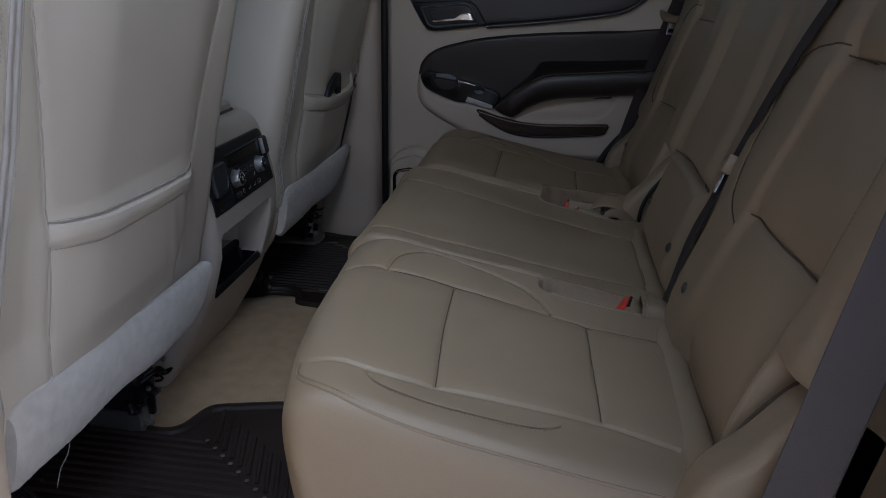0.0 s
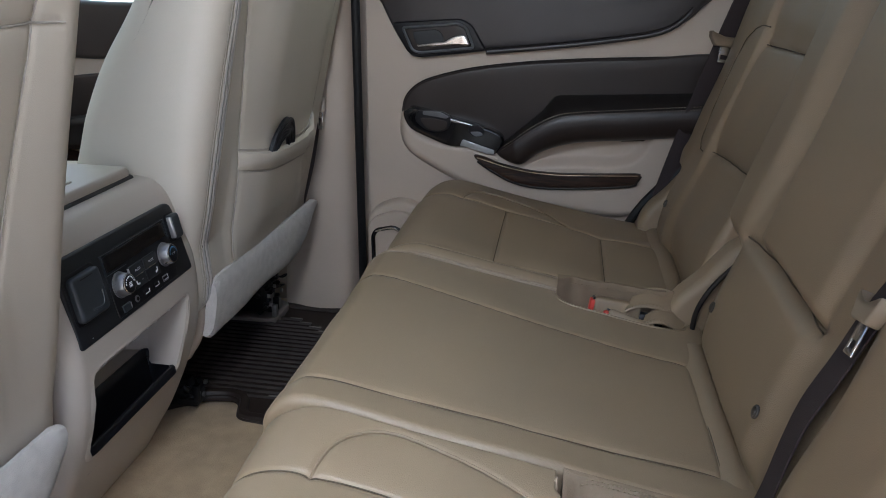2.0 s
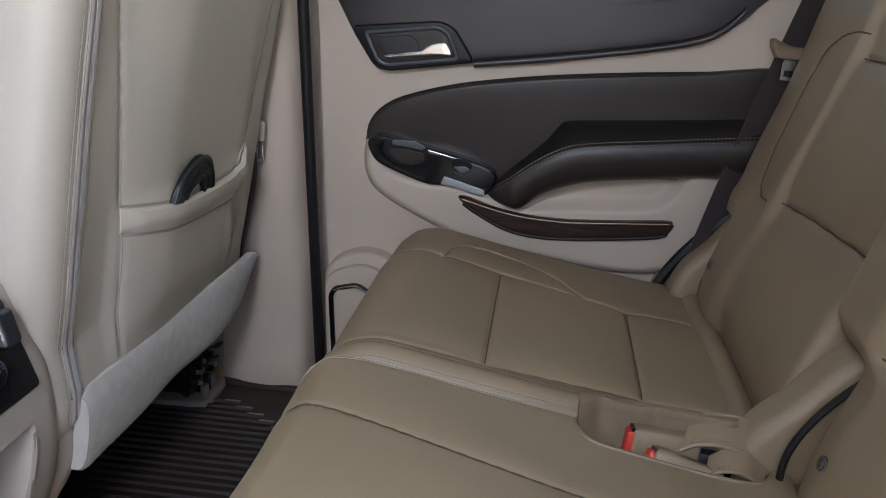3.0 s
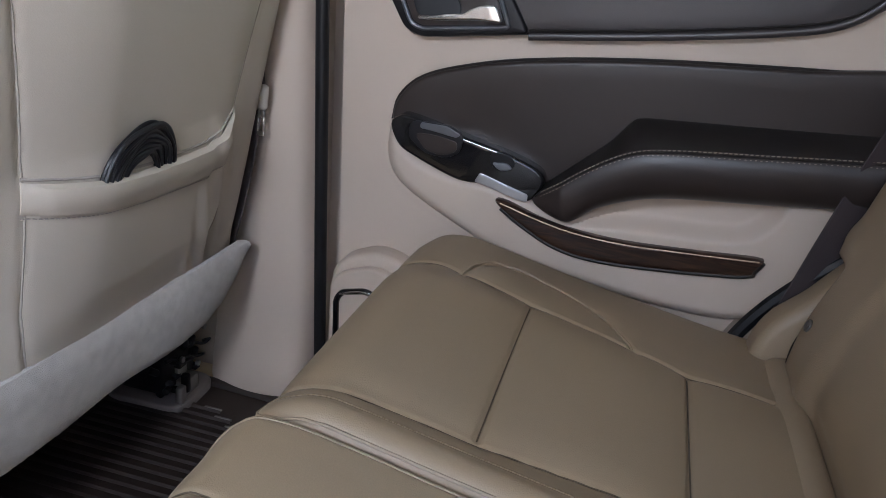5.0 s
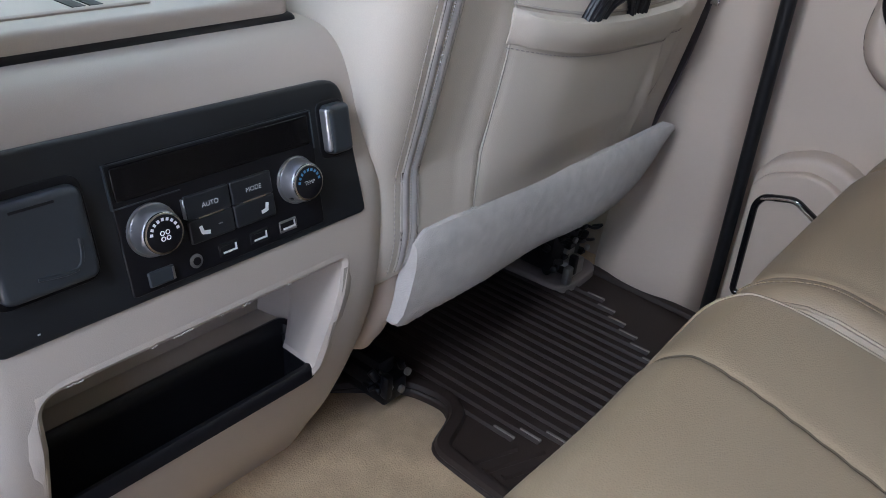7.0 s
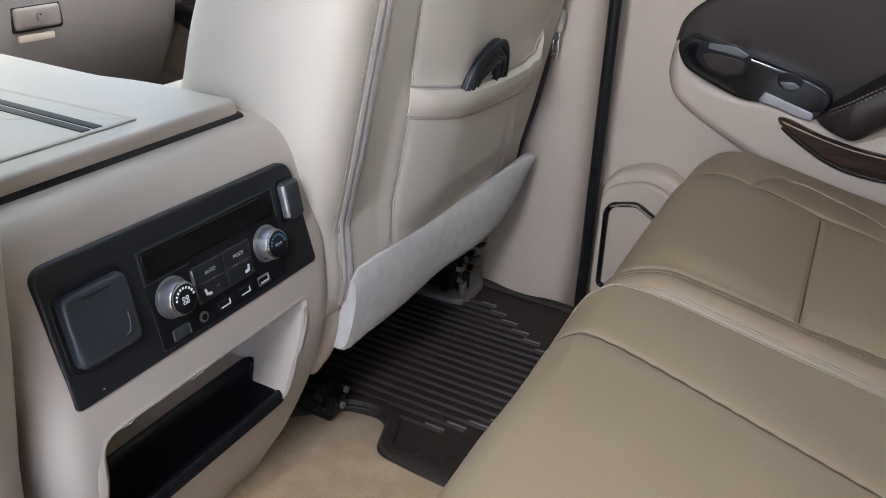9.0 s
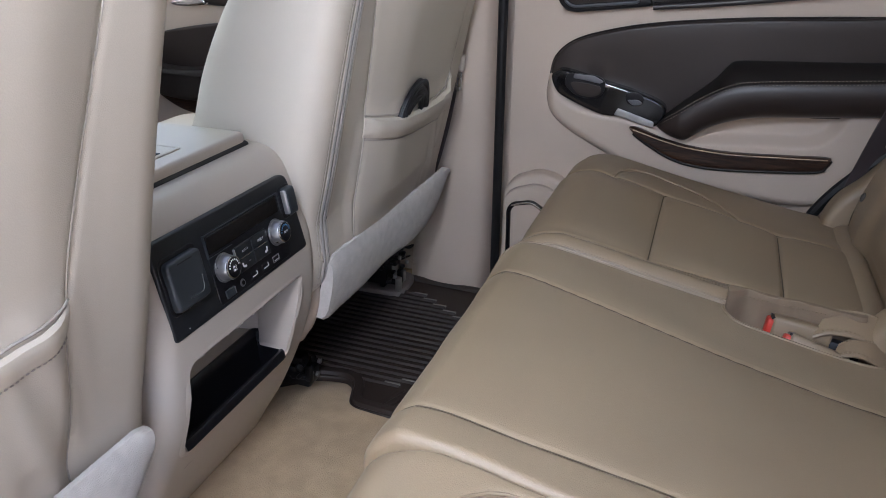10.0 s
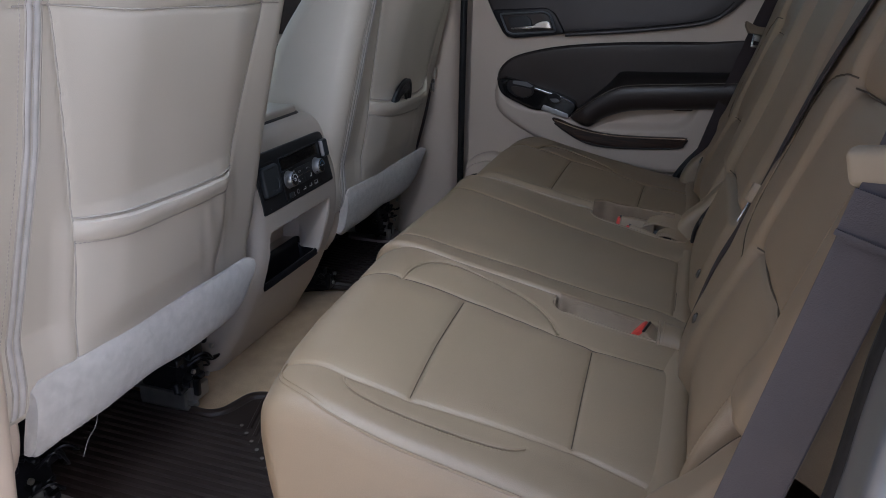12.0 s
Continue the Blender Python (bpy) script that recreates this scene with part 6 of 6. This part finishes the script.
# loudspeaker housing
spk = rounded([(-0.404, 0.02), (-0.408, 0.222), (-0.390, 0.247), (-0.345, 0.266), (-0.308, 0.260), (-0.262, 0.228), (-0.17, 0.14), (-0.15, 0.02)], 0.022, 6)
spk_ob = part("speaker_housing", door_pad(spk, 0.0, 0.034, 0.010), TRIM, rear_door)
face_o = rounded([(-0.402, 0.03), (-0.404, 0.212), (-0.388, 0.230), (-0.345, 0.246), (-0.314, 0.240), (-0.272, 0.208), (-0.19, 0.13), (-0.17, 0.03)], 0.018, 6)
part("housing_face", door_pad(face_o, 0.031, 0.016, 0.005), TRIM, spk_ob)
spk_ring = rounded([(-0.388, 0.06), (-0.392, 0.188), (-0.384, 0.201), (-0.347, 0.210), (-0.318, 0.193), (-0.268, 0.15), (-0.26, 0.06)], 0.008, 6)
gp = on_door(0.0480)(spk_ring, np.zeros(len(spk_ring)))
part("speaker_ring", tube(np.vstack([gp, gp[:2]]), 0.0046, 10, up=(0, 1, 0)), GLOSS, spk_ob, "glossy black speaker ring")
edge = smooth_line([(-0.386, 0.1985), (-0.366, 0.2060), (-0.347, 0.2085), (-0.334, 0.2010), (-0.318, 0.1920), (-0.296, 0.1740)], 0.004)
part("speaker_edge", tube(on_door(0.0525)(edge, np.zeros(len(edge))), 0.0016, 6, up=(0, 1, 0)), CHROME, spk_ob, "bright speaker trim")
part("speaker_grille", door_pad(offset(spk_ring, 0.005), 0.0405, 0.002, 0.001), GRILLE, spk_ob, "brown speaker grille")
# body trim that rises over the wheel behind the door
arch = part("wheel_arch_trim", skin(padded(smooth_line([(0.135, 0.0), (0.118, 0.10), (0.120, 0.20), (0.150, 0.275), (0.205, 0.345), (0.27, 0.40), (0.42, 0.45), (0.5, 0.45), (0.5, 0.0)], 0.012, True), 0.712, 0.80, 0.02, 0.02)), TRIM)
tagged(arch, "tan plastic trim over the rear wheel arch", "car trim", kind="structure")
arch_edge = smooth_line([(0.112, 0.715, 0.19), (0.140, 0.712, 0.272), (0.192, 0.710, 0.345), (0.262, 0.708, 0.402), (0.40, 0.706, 0.455)], 0.01)
part("arch_seal", tube(arch_edge, 0.009, 8), SEAL, arch)

# ---------------------------------------------------------------- front passenger door and dashboard, seen between the seats
front_door = thing("car_door", "closed tan front door with dark insert and armrest", "car door", "car doors")
FX, FZ = np.meshgrid(np.linspace(-1.50, -0.60, 30), np.linspace(0.0, 0.64, 30), indexing="ij")
part("door_skin", skin(np.stack([FX, door_plane(FX, FZ), FZ], -1), closed=False), TRIM, front_door)
part("door_shell", box(-1.5, 0.80, -0.02, -0.59, 0.86, 0.635, 0.01), PAINT, front_door)
part("upper_trim", door_pad([(-1.33, 0.645), (-1.22, 0.560), (-1.05, 0.530), (-0.80, 0.535), (-0.62, 0.540), (-0.60, 0.640), (-0.95, 0.646)], 0.0, 0.020, 0.010, closed_curve=True), DARK, front_door, "dark brown padded upper trim")
part("insert", door_pad([(-1.27, 0.395), (-1.25, 0.43), (-1.18, 0.465), (-1.0, 0.498), (-0.8, 0.505), (-0.62, 0.505), (-0.61, 0.40), (-0.9, 0.36), (-1.10, 0.345), (-1.20, 0.365)], 0.0, 0.016, 0.006, closed_curve=True), DARK, front_door, "dark brown padded insert")
part("armrest", door_pad([(-1.26, 0.385), (-1.22, 0.405), (-1.10, 0.40), (-0.90, 0.43), (-0.65, 0.45), (-0.64, 0.38), (-0.90, 0.35), (-1.10, 0.335), (-1.20, 0.352)], 0.012, 0.05, 0.015, closed_curve=True), DARKER, front_door)
part("wood_strip", door_pad([(-1.20, 0.352), (-1.10, 0.322), (-0.9, 0.32), (-0.75, 0.325), (-0.75, 0.30), (-0.95, 0.295), (-1.12, 0.305)], 0.02, 0.014, 0.005, closed_curve=True), WOOD, front_door, "dark glossy wood strip")
part("release_handle", door_pad([(-1.11, 0.535), (-1.06, 0.548), (-1.04, 0.55), (-1.03, 0.535), (-1.06, 0.53), (-1.10, 0.528)], 0.03, 0.012, 0.004, closed_curve=True, step=0.003), CHROME, front_door, "bright chrome release handle")
part("speaker_housing", door_pad([(-1.46, 0.02), (-1.46, 0.20), (-1.40, 0.25), (-1.32, 0.25), (-1.24, 0.20), (-1.20, 0.02)], 0.0, 0.03, 0.012, closed_curve=True), TRIM, front_door)
left_door = thing("car_door", "closed tan front door on the driver's side", "car door", "car doors")
part("door_skin", box(-1.50, -0.82, 0.0, -0.60, -0.76, 0.66, 0.01), TRIM, left_door)
part("upper_trim", box(-1.48, -0.765, 0.55, -0.61, -0.735, 0.67, 0.012), DARK, left_door)

dash = thing("dashboard", "dark dashboard with a closed glove box", "dashboard")
dprof = smooth_line([(-1.62, 0.20), (-1.40, 0.22), (-1.30, 0.29), (-1.235, 0.40), (-1.225, 0.50), (-1.25, 0.60), (-1.34, 0.68), (-1.62, 0.71)], 0.02, True)
part("body", skin(padded(dprof, -0.755, 0.745, 0.03, 0.03)), MIDTAN, dash)
gl = smooth_line([(-1.36, 0.205), (-1.27, 0.25), (-1.205, 0.37), (-1.195, 0.47), (-1.22, 0.50), (-1.32, 0.45), (-1.40, 0.28)], 0.012, True)
part("glove_box", skin(padded(gl, 0.24, 0.69, 0.03, 0.02)), GLOVE, dash, "brown glove box lid")
latch = part("glove_latch", box(-1.200, 0.358, 0.410, -1.190, 0.438, 0.443, 0.006, 3), MIDTAN, dash, "glove box latch")
part("latch_frame", box(-1.202, 0.354, 0.406, -1.193, 0.442, 0.447, 0.005, 2), BLACK, latch)
part("keyhole", drum(0.006, 0.002, pose(-1.190, 0.400, 0.428, 0, 90, 0), 16, 0.0004), SILVER, latch)
part("latch_lip", box(-1.204, 0.362, 0.392, -1.194, 0.424, 0.403, 0.003), TRIM, dash)
part("firewall", box(-1.68, -0.80, -0.03, -1.60, 0.80, 0.70, 0.01), MATT, dash)


# ---------------------------------------------------------------- the open rear door on the near side, swung forwards
open_door = thing("car_door", "open tan rear door swung out beside the car", "car door", "car doors", at=(-0.47, -0.86, 0))
open_door.rotation_euler = (0, 0, radians(-68))
part("door_shell", box(0.0, -0.085, -0.05, 0.92, -0.03, 0.70, 0.02), PAINT, open_door)
part("door_skin", box(0.01, -0.03, 0.0, 0.90, 0.0, 0.69, 0.015), TRIM, open_door)
part("insert", box(0.10, 0.0, 0.36, 0.75, 0.016, 0.56, 0.012), DARK, open_door, "dark brown padded insert")
part("upper_trim", box(0.04, 0.0, 0.58, 0.80, 0.02, 0.70, 0.012), DARK, open_door)
part("window_frame", join(box(0.0, -0.08, 0.69, 0.05, -0.03, 1.14, 0.008), box(0.82, -0.08, 0.69, 0.90, -0.03, 1.14, 0.008), box(0.0, -0.08, 1.10, 0.90, -0.03, 1.16, 0.008)), SEAL, open_door)
part("pane", box(0.05, -0.058, 0.69, 0.82, -0.052, 1.10, 0), TINTED, open_door, "dark tinted window pane", smooth=False)
